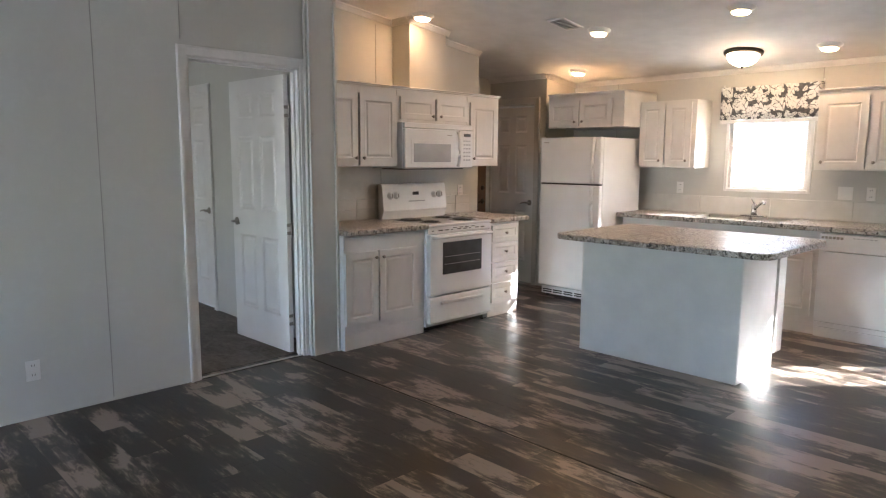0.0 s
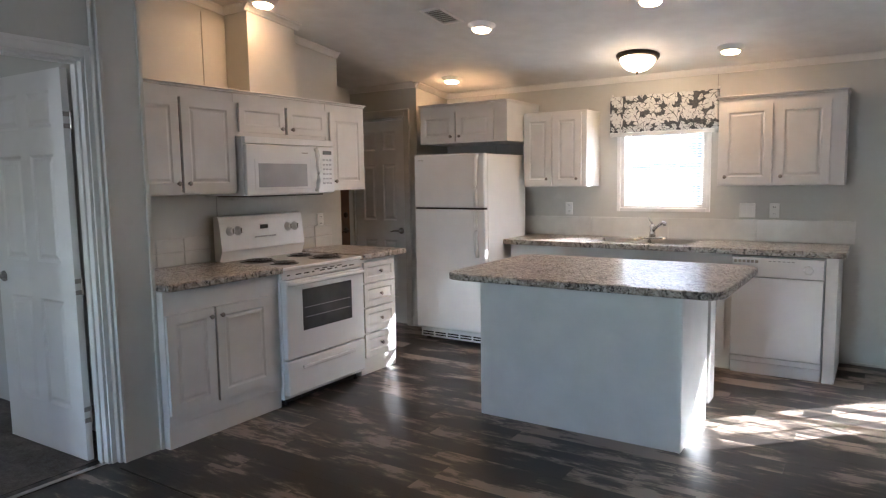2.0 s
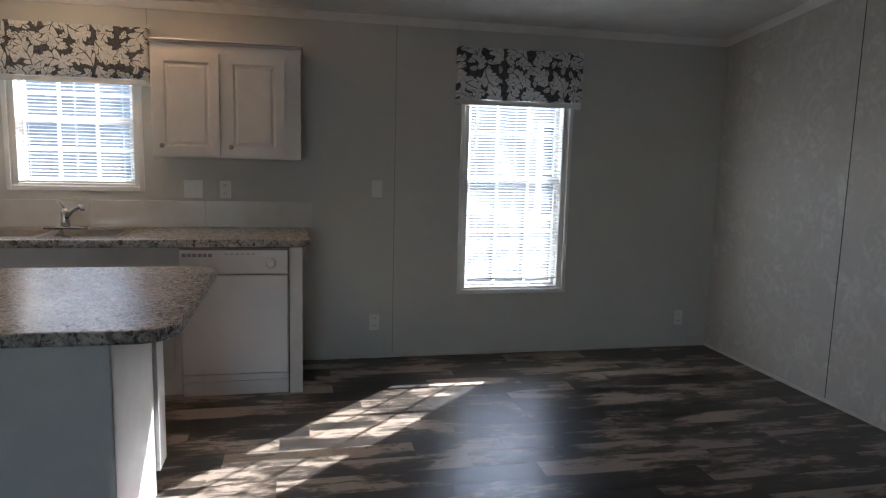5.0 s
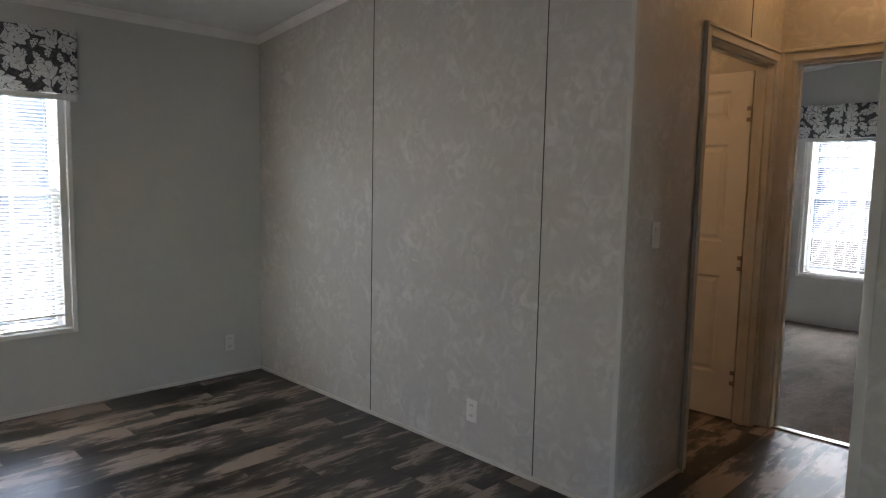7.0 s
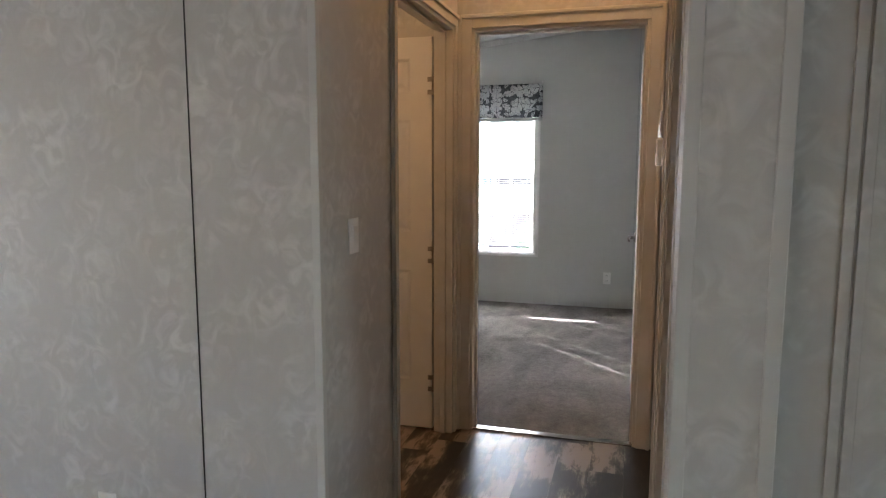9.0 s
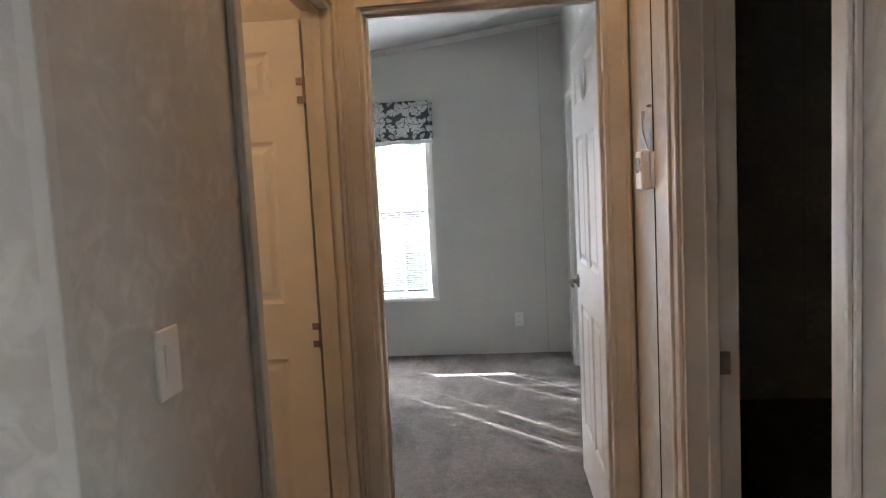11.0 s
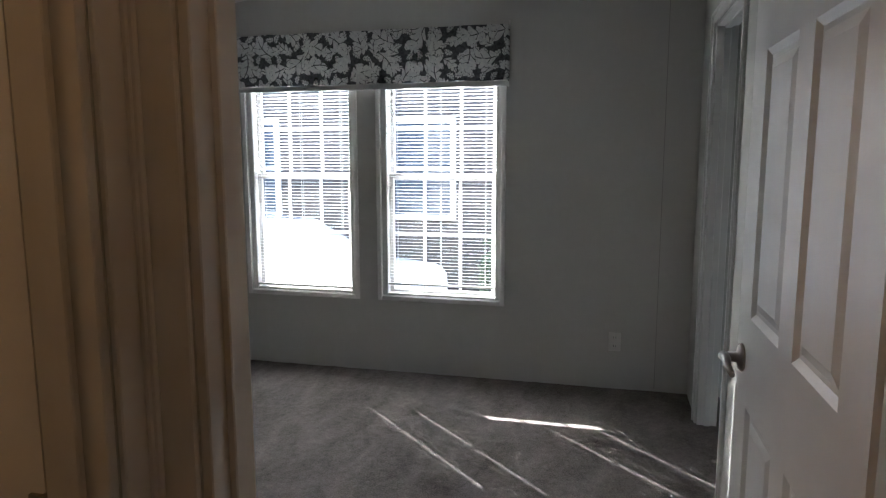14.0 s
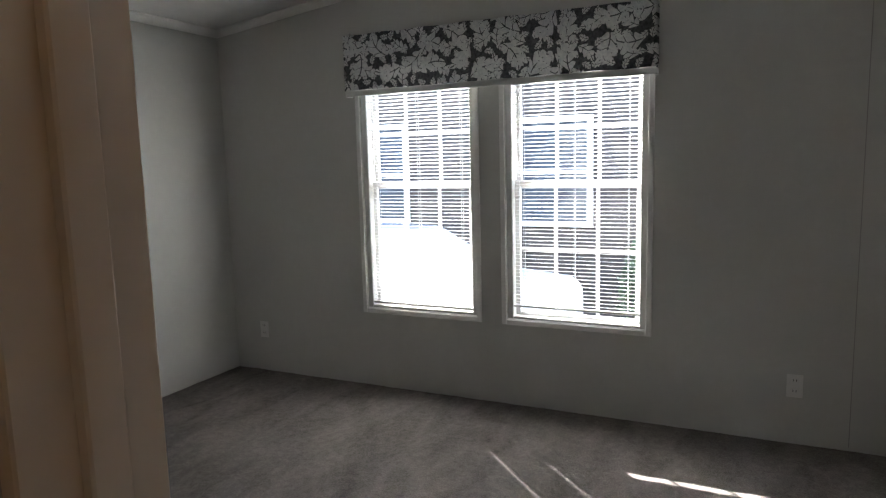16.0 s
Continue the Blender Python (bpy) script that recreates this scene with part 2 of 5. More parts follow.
# the passage's dim warm light is put into this brown
M_DOORDIM = plain("door_dim_warm", (0.13, 0.075, 0.048), (0.19, 0.11, 0.07), 0.4, fine=220, bump=0.12)
M_CAB = plain("cabinet_white", (0.66, 0.65, 0.63), (0.73, 0.72, 0.70), 0.42, fine=120, bump=0.05)
M_APPL = plain("appliance_white", (0.78, 0.79, 0.80), (0.82, 0.83, 0.84), 0.22, fine=300, bump=0.04, coat=0.3)
M_PLASTIC = plain("plate_white", (0.74, 0.73, 0.70), (0.80, 0.79, 0.76), 0.35, bump=0.0)
M_BLACK = plain("black_enamel", (0.012, 0.012, 0.013), (0.03, 0.03, 0.03), 0.3, bump=0.0)
M_DARKGLASS = plain("oven_glass", (0.055, 0.06, 0.065), (0.085, 0.09, 0.095), 0.12, bump=0.0)
M_MWGLASS = plain("microwave_screen", (0.36, 0.37, 0.39), (0.44, 0.45, 0.47), 0.2, bump=0.0)
M_STEEL = plain("brushed_steel", (0.50, 0.49, 0.48), (0.62, 0.61, 0.60), 0.17, 1.0, 30, 400, 0.05)
M_NICKEL = plain("satin_nickel", (0.26, 0.24, 0.22), (0.40, 0.37, 0.34), 0.32, 1.0, 40, 300, 0.05)
M_BRONZE = plain("dark_bronze", (0.07, 0.055, 0.045), (0.12, 0.10, 0.08), 0.4, 0.8, 40, 300, 0.05)
M_JOINT = plain("pale_joint", (0.33, 0.32, 0.30), (0.42, 0.41, 0.38), 0.7, bump=0.0)
# near-black for backings and joints, also for shade painted into gaps
M_GAP = plain("shadow_gap", (0.02, 0.02, 0.02), (0.035, 0.033, 0.03), 0.8, bump=0.0)
M_TILE = plain("backsplash_panel", (0.60, 0.59, 0.56), (0.70, 0.69, 0.66), 0.14, fine=40, bump=0.03)
M_CLOTHTRIM = plain("lining_cloth", (0.62, 0.62, 0.60), (0.72, 0.72, 0.70), 0.9, fine=500, bump=0.2)
M_FOIL = plain("grey_cloth_tag", (0.30, 0.32, 0.33), (0.46, 0.48, 0.49), 0.35, fine=60, bump=0.3)
M_FLOOR = make_floor_wood()
M_CARPET = make_carpet()
M_TOP = make_laminate()
M_LEAFX, M_LEAFY = make_leaf_print("leaf_print_cloth", 0), make_leaf_print("leaf_print_cloth_end", 1)
M_GLASS = make_glass()
M_SLAT = make_slat()
M_CANGLOW = make_glow("can_lens", (1.0, 0.55, 0.25), CAN_POWER)
M_DOMEGLOW = make_glow("dome_glass", (1.0, 0.66, 0.36), DOME_POWER)
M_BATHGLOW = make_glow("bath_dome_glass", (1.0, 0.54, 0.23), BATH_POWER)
M_HALLGLOW = make_glow("hall_dome_glass", (1.0, 0.52, 0.20), HALL_POWER)
M_CONCRETE = plain("concrete", (0.24, 0.235, 0.225), (0.32, 0.315, 0.305), 0.85, scale=1.2, fine=40, bump=0.4)
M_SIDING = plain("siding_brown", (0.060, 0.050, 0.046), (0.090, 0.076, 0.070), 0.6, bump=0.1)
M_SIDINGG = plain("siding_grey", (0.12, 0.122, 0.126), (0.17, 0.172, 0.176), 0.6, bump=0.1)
M_SIDINGW = plain("siding_white", (0.70, 0.70, 0.69), (0.78, 0.78, 0.76), 0.5, bump=0.1)
M_ROOF = plain("roof_shingle", (0.12, 0.12, 0.12), (0.22, 0.21, 0.20), 0.9, scale=12, fine=60, bump=0.6)
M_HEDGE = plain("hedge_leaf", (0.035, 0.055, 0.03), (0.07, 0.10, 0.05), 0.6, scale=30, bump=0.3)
M_CARPAINT = plain("car_white", (0.74, 0.74, 0.74), (0.78, 0.78, 0.78), 0.2, bump=0.0, coat=0.6)
M_OUTGLASS = plain("far_pane", (0.05, 0.06, 0.08), (0.09, 0.11, 0.13), 0.08, bump=0.0)


# ---- mesh helpers ----
def add_box(bm, x0, x1, y0, y1, z0, z1, bevel=0.0, seg=1):
    vs = [bm.verts.new((x, y, z)) for x in (x0, x1) for y in (y0, y1) for z in (z0, z1)]
    fs = [bm.faces.new([vs[i] for i in f]) for f in ((0, 1, 3, 2), (4, 6, 7, 5), (0, 4, 5, 1), (2, 3, 7, 6), (0, 2, 6, 4), (1, 5, 7, 3))]
    if bevel > 0:
        es = list({e for f in fs for e in f.edges})
        bmesh.ops.bevel(bm, geom=es, offset=bevel, segments=seg, affect="EDGES", profile=0.5)
    return vs


def add_cyl(bm, a, b, r0, r1=None, n=16, caps=True):
    """A tapered round bar from a to b."""
    a, b = Vector(a), Vector(b)
    r1 = r0 if r1 is None else r1
    q = (b - a).to_track_quat("Z", "Y")
    rings = []
    for p, r in ((a, r0), (b, r1)):
        rings.append([bm.verts.new(p + q @ Vector((r * math.cos(2 * math.pi * i / n), r * math.sin(2 * math.pi * i / n), 0))) for i in range(n)])
    for i in range(n):
        j = (i + 1) % n
        bm.faces.new((rings[0][i], rings[0][j], rings[1][j], rings[1][i]))
    if caps:
        bm.faces.new(rings[0][::-1])
        bm.faces.new(rings[1])


def add_lathe(bm, centre, prof, n=28, q=None):
    """Turn a profile of (radius, height) round an axis."""
    c = Vector(centre)
    q = q or Quaternion()
    rings = []
    for r, h in prof:
        rings.append([bm.verts.new(c + q @ Vector((max(r, 0.0005) * math.cos(2 * math.pi * i / n), max(r, 0.0005) * math.sin(2 * math.pi * i / n), h))) for i in range(n)])
    for a, b in zip(rings, rings[1:]):
        for i in range(n):
            j = (i + 1) % n
            bm.faces.new((a[i], a[j], b[j], b[i]))
    bm.faces.new(rings[0][::-1])
    bm.faces.new(rings[-1])


def add_tube(bm, pts, r, n=10):
    """A round bar along a line of points."""
    pts = [Vector(p) for p in pts]
    rings = []
    for i, p in enumerate(pts):
        d = (pts[min(i + 1, len(pts) - 1)] - pts[max(i - 1, 0)]).normalized()
        q = d.to_track_quat("Z", "Y")
        rr = r[i] if isinstance(r, (list, tuple)) else r
        rings.append([bm.verts.new(p + q @ Vector((rr * math.cos(2 * math.pi * k / n), rr * math.sin(2 * math.pi * k / n), 0))) for k in range(n)])
    for a, b in zip(rings, rings[1:]):
        for k in range(n):
            j = (k + 1) % n
            bm.faces.new((a[k], a[j], b[j], b[k]))
    bm.faces.new(rings[0][::-1])
    bm.faces.new(rings[-1])


def finish(name, bm, mat, parent=None, smooth=False, m=None):
    bmesh.ops.recalc_face_normals(bm, faces=bm.faces)
    me = bpy.data.meshes.new(name)
    bm.to_mesh(me)
    bm.free()
    me.materials.append(mat)
    if smooth:
        for p in me.polygons:
            p.use_smooth = len(p.vertices) == 4
    ob = new(name, me)
    if parent is not None:
        ob.parent = parent
    if m is not None:
        ob.matrix_basis = m
    return ob


def boxes(name, items, mat, parent=None, bevel=0.003, seg=1, m=None):
    bm = bmesh.new()
    for it in items:
        add_box(bm, *it, bevel=bevel, seg=seg)
    return finish(name, bm, mat, parent, m=m)


def root(name, m, label, category, group=""):
    ob = new(name)
    ob.empty_display_size = 0.1
    ob.matrix_basis = m
    return tagged(ob, label, category, group)


def panel_slab(name, w, h, t, panels, mat, parent=None, m=None, raised=True, edge=0.022, depth=0.007, both=True):
    """A slab in x (0..w) and z (0..h), t thick about y = 0, with moulded panels on its faces. panels: (x0, x1, z0, z1)."""
    bm = bmesh.new()
    xs = sorted({0.0, w, *(p[0] for p in panels), *(p[1] for p in panels)})
    zs = sorted({0.0, h, *(p[2] for p in panels), *(p[3] for p in panels)})

    def ring(x0, x1, z0, z1, y):
        return [bm.verts.new(v) for v in ((x0, y, z0), (x1, y, z0), (x1, y, z1), (x0, y, z1))]

    def join(a, b):
        for i in range(4):
            j = (i + 1) % 4
            bm.faces.new((a[i], a[j], b[j], b[i]))

    for side in (-1, 1):
        y = side * t / 2
        for x0, x1 in zip(xs, xs[1:]):
            for z0, z1 in zip(zs, zs[1:]):
                outer = ring(x0, x1, z0, z1, y)
                hit = any(p[0] <= x0 + 1e-6 and x1 <= p[1] + 1e-6 and p[2] <= z0 + 1e-6 and z1 <= p[3] + 1e-6 for p in panels)
                if hit and (both or side < 0):
                    e = edge
                    low = ring(x0 + e * 0.6, x1 - e * 0.6, z0 + e * 0.6, z1 - e * 0.6, y - side * depth)
                    join(outer, low)
                    if raised:
                        flat = ring(x0 + e, x1 - e, z0 + e, z1 - e, y - side * depth)
                        join(low, flat)
                        top = ring(x0 + 1.8 * e, x1 - 1.8 * e, z0 + 1.8 * e, z1 - 1.8 * e, y - side * depth * 0.25)
                        join(flat, top)
                        bm.faces.new(top)
                    else:
                        bm.faces.new(low)
                else:
                    bm.faces.new(outer)
    bmesh.ops.remove_doubles(bm, verts=bm.verts, dist=1e-5)
    for c0, c1 in (((0, 0), (w, 0)), ((w, 0), (w, h)), ((w, h), (0, h)), ((0, h), (0, 0))):
        bm.faces.new([bm.verts.new(v) for v in ((c0[0], -t / 2, c0[1]), (c1[0], -t / 2, c1[1]), (c1[0], t / 2, c1[1]), (c0[0], t / 2, c0[1]))])
    bmesh.ops.remove_doubles(bm, verts=bm.verts, dist=1e-5)
    return finish(name, bm, mat, parent, m=m)


def ceil_z(y):
    """Underside of the vaulted ceiling: low at the long outer walls, highest over the marriage line."""
    return 2.34 + 0.12 * (6.855 - y) if y >= 2.9 else 2.34 + 0.12 * (6.855 - 2.9) - 0.10 * (2.9 - y)


def wall(name, axis, p0, p1, a0, a1, holes=(), mat=None, label="", ztop=None):
    """A wall between the planes p0 and p1 of the axis, from a0 to a1 along the other, up to the ceiling, with holes (a0, a1, z0, z1)."""
    cuts = sorted({a0, a1, *([2.9] if axis == "x" and a0 < 2.9 < a1 else []), *(v for h in holes for v in h[:2])})
    bm = bmesh.new()
    for c0, c1 in zip(cuts, cuts[1:]):
        spans = [(0.0, 9.0)]
        for h in holes:
            if h[0] <= c0 + 1e-6 and c1 <= h[1] + 1e-6:
                spans = [s for a, b in spans for s in ((a, min(b, h[2])), (max(a, h[3]), b)) if s[1] > s[0] + 1e-6]
        for z0, z1 in spans:
            vs = add_box(bm, p0, p1, c0, c1, z0, z1) if axis == "x" else add_box(bm, c0, c1, p0, p1, z0, z1)
            for v in vs:
                if v.co.z > 8:
                    v.co.z = ztop or ceil_z(v.co.y) + 0.02
    return tagged(finish(name, bm, mat or M_WALL), label or "mottled warm grey vinyl wall panels", "wall", kind="structure")

# ---- structure ----
XW, XK, YN, XE, XH, XB, YH, YM = -3.40, -3.93, 6.855, 2.845, 4.425, 7.79, 3.96, 2.955
D_WEST = (1.97, 2.79, 0.0, 2.10)
D_BATH = (3.51, 4.36, 0.0, 2.08)
D_BED = (3.03, 3.885, 0.0, 2.08)
D_DARK = (3.00, 3.81, 0.0, 2.07)
D_PANTRY = (-4.72, -4.03, 0.0, 2.10)
D_CLOSET = (6.55, 7.33, 0.0, 2.07)
W_KITCHEN = (-2.03, -1.29, 1.19, 1.98)
W_DINING = (0.84, 1.61, 0.48, 1.98)
W_BED_A = (4.985, 5.745, 0.515, 1.98)
W_BED_B = (4.02, 4.80, 0.515, 1.98)
W_LIVING = (-2.6, -1.4, 0.75, 1.95)
W_SOUTH_WEST = (-5.8, -5.0, 0.90, 1.95)
wall("wall_west", "x", XW - 0.10, XW, -2.5, 2.86, [D_WEST], mat=M_WALLP)
wall("wall_marriage_post_west", "x", -3.55, -3.34, 2.835, 3.058, mat=M_WALLP, label="plain vinyl-wrapped post beside the kitchen cabinets")
wall("wall_stove", "x", XK - 0.10, XK, 3.058, 5.24, mat=M_WALLP)
wall("wall_stove_return", "y", 3.0, 3.058, -7.2, -3.55, [(-6.10, -5.30, 0.0, 2.08)], mat=M_WALLP)
wall("wall_pantry", "y", 6.31, 6.41, -5.6, -3.88, [D_PANTRY], mat=M_WALLP)
wall("wall_fridge_return", "x", -3.98, -3.88, 6.41, YN, mat=M_WALLP)
wall("wall_passage_west", "x", -4.82, -4.722, 3.058, 6.31, mat=M_WALLP)
wall("wall_pantry_back", "y", YN, YN + 0.12, -5.6, -3.98, mat=M_WALLP)
wall("wall_north", "y", YN, YN + 0.12, -3.98, XB + 0.12, [W_KITCHEN, W_DINING], mat=M_WALLP)
wall("wall_dining_east", "x", XE, XE + 0.10, YH, YN)
wall("wall_hall_north", "y", YH, YH + 0.10, XE + 0.10, XH + 0.10, [D_BATH])
wall("wall_bedroom", "x", XH, XH + 0.11, YM, YH, [D_BED])
wall("wall_bedroom_bath", "x", XH, XH + 0.11, YH + 0.10, YN)
wall("wall_hall_south", "y", 2.82, YM, 2.50, XH + 0.11, [D_DARK])
wall("wall_bedroom_south", "y", 2.78, 2.88, XH + 0.11, XB, [D_CLOSET], mat=M_WALLP)
wall("wall_living_east", "x", 2.40, 2.50, -2.5, 2.82)
wall("wall_dark_room_south", "y", 0.0, 0.1, 2.50, XB)
wall("wall_marriage_post_east", "x", 2.34, 2.50, 2.82, 2.995, label="mottled vinyl-wrapped post at the mouth of the hall")
wall("wall_end", "x", XB, XB + 0.12, 0.0, YN, [W_BED_A, W_BED_B], mat=M_WALLP)
wall("wall_south", "y", -2.62, -2.5, -7.3, 2.50, [W_SOUTH_WEST, W_LIVING])
wall("wall_dark_room_east", "x", 6.40, 6.50, 0.1, 2.78)
wall("wall_far_west", "x", -7.3, -7.2, -2.5, 3.058)

# ceilings, cut to follow the slope
for nm, y0, y1 in (("ceiling", 2.9, 7.4), ("ceiling_south", -2.9, 2.9)):
    bm = bmesh.new()
    vs = add_box(bm, -7.6, 8.2, y0, y1, 0, 0.12)
    for v in vs:
        v.co.z += ceil_z(v.co.y)
    tagged(finish(nm, bm, M_CEIL), "white textured vaulted ceiling", "ceiling", kind="structure")
bm = bmesh.new()
for y0, y1 in ((2.9, 7.6), (-3.1, 2.9)):
    vs = add_box(bm, -7.8, 8.4, y0, y1, 0.14, 0.24)
    for v in vs:
        v.co.z += ceil_z(v.co.y) + 0.1
tagged(finish("roof", bm, M_ROOF), "low-pitched shingle roof over the home", "roof", kind="structure")

# floors
floor = boxes("floor", [(-3.55, 2.95, -2.62, 3.9, -0.06, -0.004), (-5.6, 2.95, 3.0, 6.97, -0.061, -0.005), (2.95, 4.47, 2.83, 4.0, -0.06, -0.004),
                        (2.95, 4.47, 4.0, 6.97, -0.06, -0.004)], M_GAP, bevel=0)
tagged(floor, "dark weathered wood-look plank floor", "floor", kind="structure")


def carpet(name, x0, x1, y0, y1):
    bm = bmesh.new()
    nx, ny = int((x1 - x0) / 0.06), int((y1 - y0) / 0.06)
    grid = [[bm.verts.new((x0 + (x1 - x0) * i / nx, y0 + (y1 - y0) * j / ny, 0.004 + 0.004 * noise.noise((i * 0.7, j * 0.7, 1.3)))) for j in range(ny + 1)] for i in range(nx + 1)]
    for i in range(nx):
        for j in range(ny):
            bm.faces.new((grid[i][j], grid[i + 1][j], grid[i + 1][j + 1], grid[i][j + 1]))
    ob = finish(name, bm, M_CARPET, smooth=True)
    tagged(ob, "short grey-brown cut pile carpet", "carpet", kind="structure")
    boxes("carpet_backing", [(x0, x1, y0, y1, -0.06, -0.008)], M_GAP, ob, 0)


carpet("carpet_bedroom", 4.47, XB + 0.02, 2.70, YN + 0.02)
carpet("carpet_dark_room", 2.5, 6.42, 0.08, 2.83)
carpet("carpet_west_room", -7.22, -3.50, -2.5, 3.03)


def strip_trim(name, items, mat, label, bevel=0.004):
    return tagged(boxes(name, items, mat, bevel=bevel), label, "trim", kind="structure")


# crown moulding: a sloped strip under the ceiling
def crown(name, axis, plane, side, a0, a1, size=0.045):
    """side: +1 if the room lies on the greater side of the plane."""
    bm = bmesh.new()
    rows = []
    for a in (a0, a1):
        prof = ((0.002, 0.03), (0.002, -size), (0.010, -size), (0.018, -size * 0.7), (size * 0.7, -0.016), (size, -0.008), (size, 0.03))
        ring = []
        for d, dz in prof:
            x, y = (plane + side * d, a) if axis == "x" else (a, plane + side * d)
            ring.append(bm.verts.new((x, y, ceil_z(y) + dz)))
        rows.append(ring)
    n = len(rows[0])
    for i in range(n):
        j = (i + 1) % n
        bm.faces.new((rows[0][i], rows[0][j], rows[1][j], rows[1][i]))
    bm.faces.new(rows[0][::-1])
    bm.faces.new(rows[1])
    return tagged(finish(name, bm, M_TRIM), "white crown moulding along the ceiling", "trim", kind="structure")


crown("trim_crown_north", "y", YN, -1, -3.88, XE)
crown("trim_crown_dining", "x", XE, -1, YH, YN)
crown("trim_crown_end", "x", XB, -1, 2.88, YN)
crown("trim_crown_bed_north", "y", YN, -1, XH + 0.11, XB)
crown("trim_crown_stove_a", "x", XK, 1, 3.06, 4.10)
crown("trim_crown_stove_b", "x", XK, 1, 4.54, 5.24)
crown("trim_crown_pantry", "y", 6.31, -1, -5.6, -3.88)
crown("trim_crown_fridge", "x", -3.88, 1, 6.31, YN)

# flue chase over the range, with its own crown
wall("wall_flue_chase", "x", XK + 0.002, -3.70, 4.10, 4.54, mat=M_WALLP, label="boxed-in vent chase above the range")
for ob in [bpy.data.objects["wall_flue_chase"]]:
    for v in ob.data.vertices:
        if v.co.z < 1:
            v.co.z = 2.06
crown("trim_crown_chase", "x", -3.70, 1, 4.07, 4.57)
crown("trim_crown_chase_side", "y", 4.10, -1, -3.93, -3.70)

# small base strip
strip_trim("baseboard", [(-0.20, XE - 0.012, YN - 0.010, YN - 0.001, 0.0, 0.022), (XE - 0.010, XE - 0.001, YH, YN - 0.012, 0.0, 0.022), (XE, 3.46, YH - 0.010, YH - 0.001, 0.0, 0.022)],
           M_TRIMW, "thin vinyl base strip along the floor", 0.002)
# floor seam and door sills
strip_trim("trim_floor_seam", [(-3.3, 2.35, 2.775, 2.783, -0.004, 0.0032)], M_GAP, "dark seam where the two halves of the floor meet", 0)
strip_trim("trim_threshold_bed", [(4.43, 4.475, 3.047, 3.868, 0.0, 0.010)], M_STEEL, "metal carpet strip in a doorway", 0.003)
strip_trim("trim_threshold_west", [(-3.44, -3.405, 1.97, 2.79, 0.0, 0.008)], M_STEEL, "metal carpet strip in a doorway", 0.003)

# wall panel seams: thin dark grooves flanked by slim battens
SEAM_X = [(XW, 1, 0.40), (XW, 1, 1.43), (XW, 1, 1.94), (XE, -1, 5.59), (XE, -1, 4.385), (2.40, -1, 2.70), (2.40, -1, 1.48), (XB, -1, 3.07), (6.40, -1, 1.55), (6.40, -1, 0.4)]
grooves, battens, joints = [], [], []
for plane, s, y in SEAM_X:
    z0 = 2.19 if y == 1.94 else 0.023
    z1 = ceil_z(y) - 0.03
    a, b = sorted((plane, plane + s * 0.0025))
    (grooves if plane == XE else joints).append((a, b, y - 0.002, y + 0.002, z0, z1))
    c, d = sorted((plane, plane + s * 0.006))
    if plane == 2.40:
        battens += [(c, d, y - 0.022, y - 0.003, z0, z1), (c, d, y + 0.003, y + 0.022, z0, z1)]
for x, y, s, z0 in ((3.99, YH, -1, 2.14), (4.095, YM, 1, 0.0), (0.35, YN, -1, 0.023), (-1.22, YN, -1, 2.2), (-3.3, YN, -1, 1.7)):
    a, b = sorted((y, y + s * 0.0025))
    (joints if y == YN else grooves).append((x - 0.003, x + 0.003, a, b, z0, ceil_z(y) - 0.03))
joints += [(XK, XK + 0.0025, 3.955, 3.961, 1.10, 1.38), (XK, XK + 0.0025, 3.905, 3.911, 2.08, 2.62)]
strip_trim("trim_panel_grooves", grooves, M_GAP, "dark vertical joints between wall panels", 0)
strip_trim("trim_panel_joints", joints, M_JOINT, "pale vertical joints between wall panels", 0)
strip_trim("trim_panel_battens", battens, M_WALL, "slim vinyl battens over wall joints", 0.001)
strip_trim("trim_corner_beads", [(XE - 0.003, XE + 0.022, YH - 0.004, YH + 0.022, 0.0, 2.67), (2.336, 2.352, 2.970, 2.998, 0, 2.78), (2.336, 2.348, 2.818, 2.846, 0, 2.78),
                                 (-3.342, -3.325, 3.040, 3.0605, 0, 2.79), (-3.352, -3.335, 2.832, 2.850, 0, 2.78), (-3.392, -3.36, 2.818, 2.834, 0, 2.78)], M_WALLP, "vinyl corner beads on wall ends", 0.002)


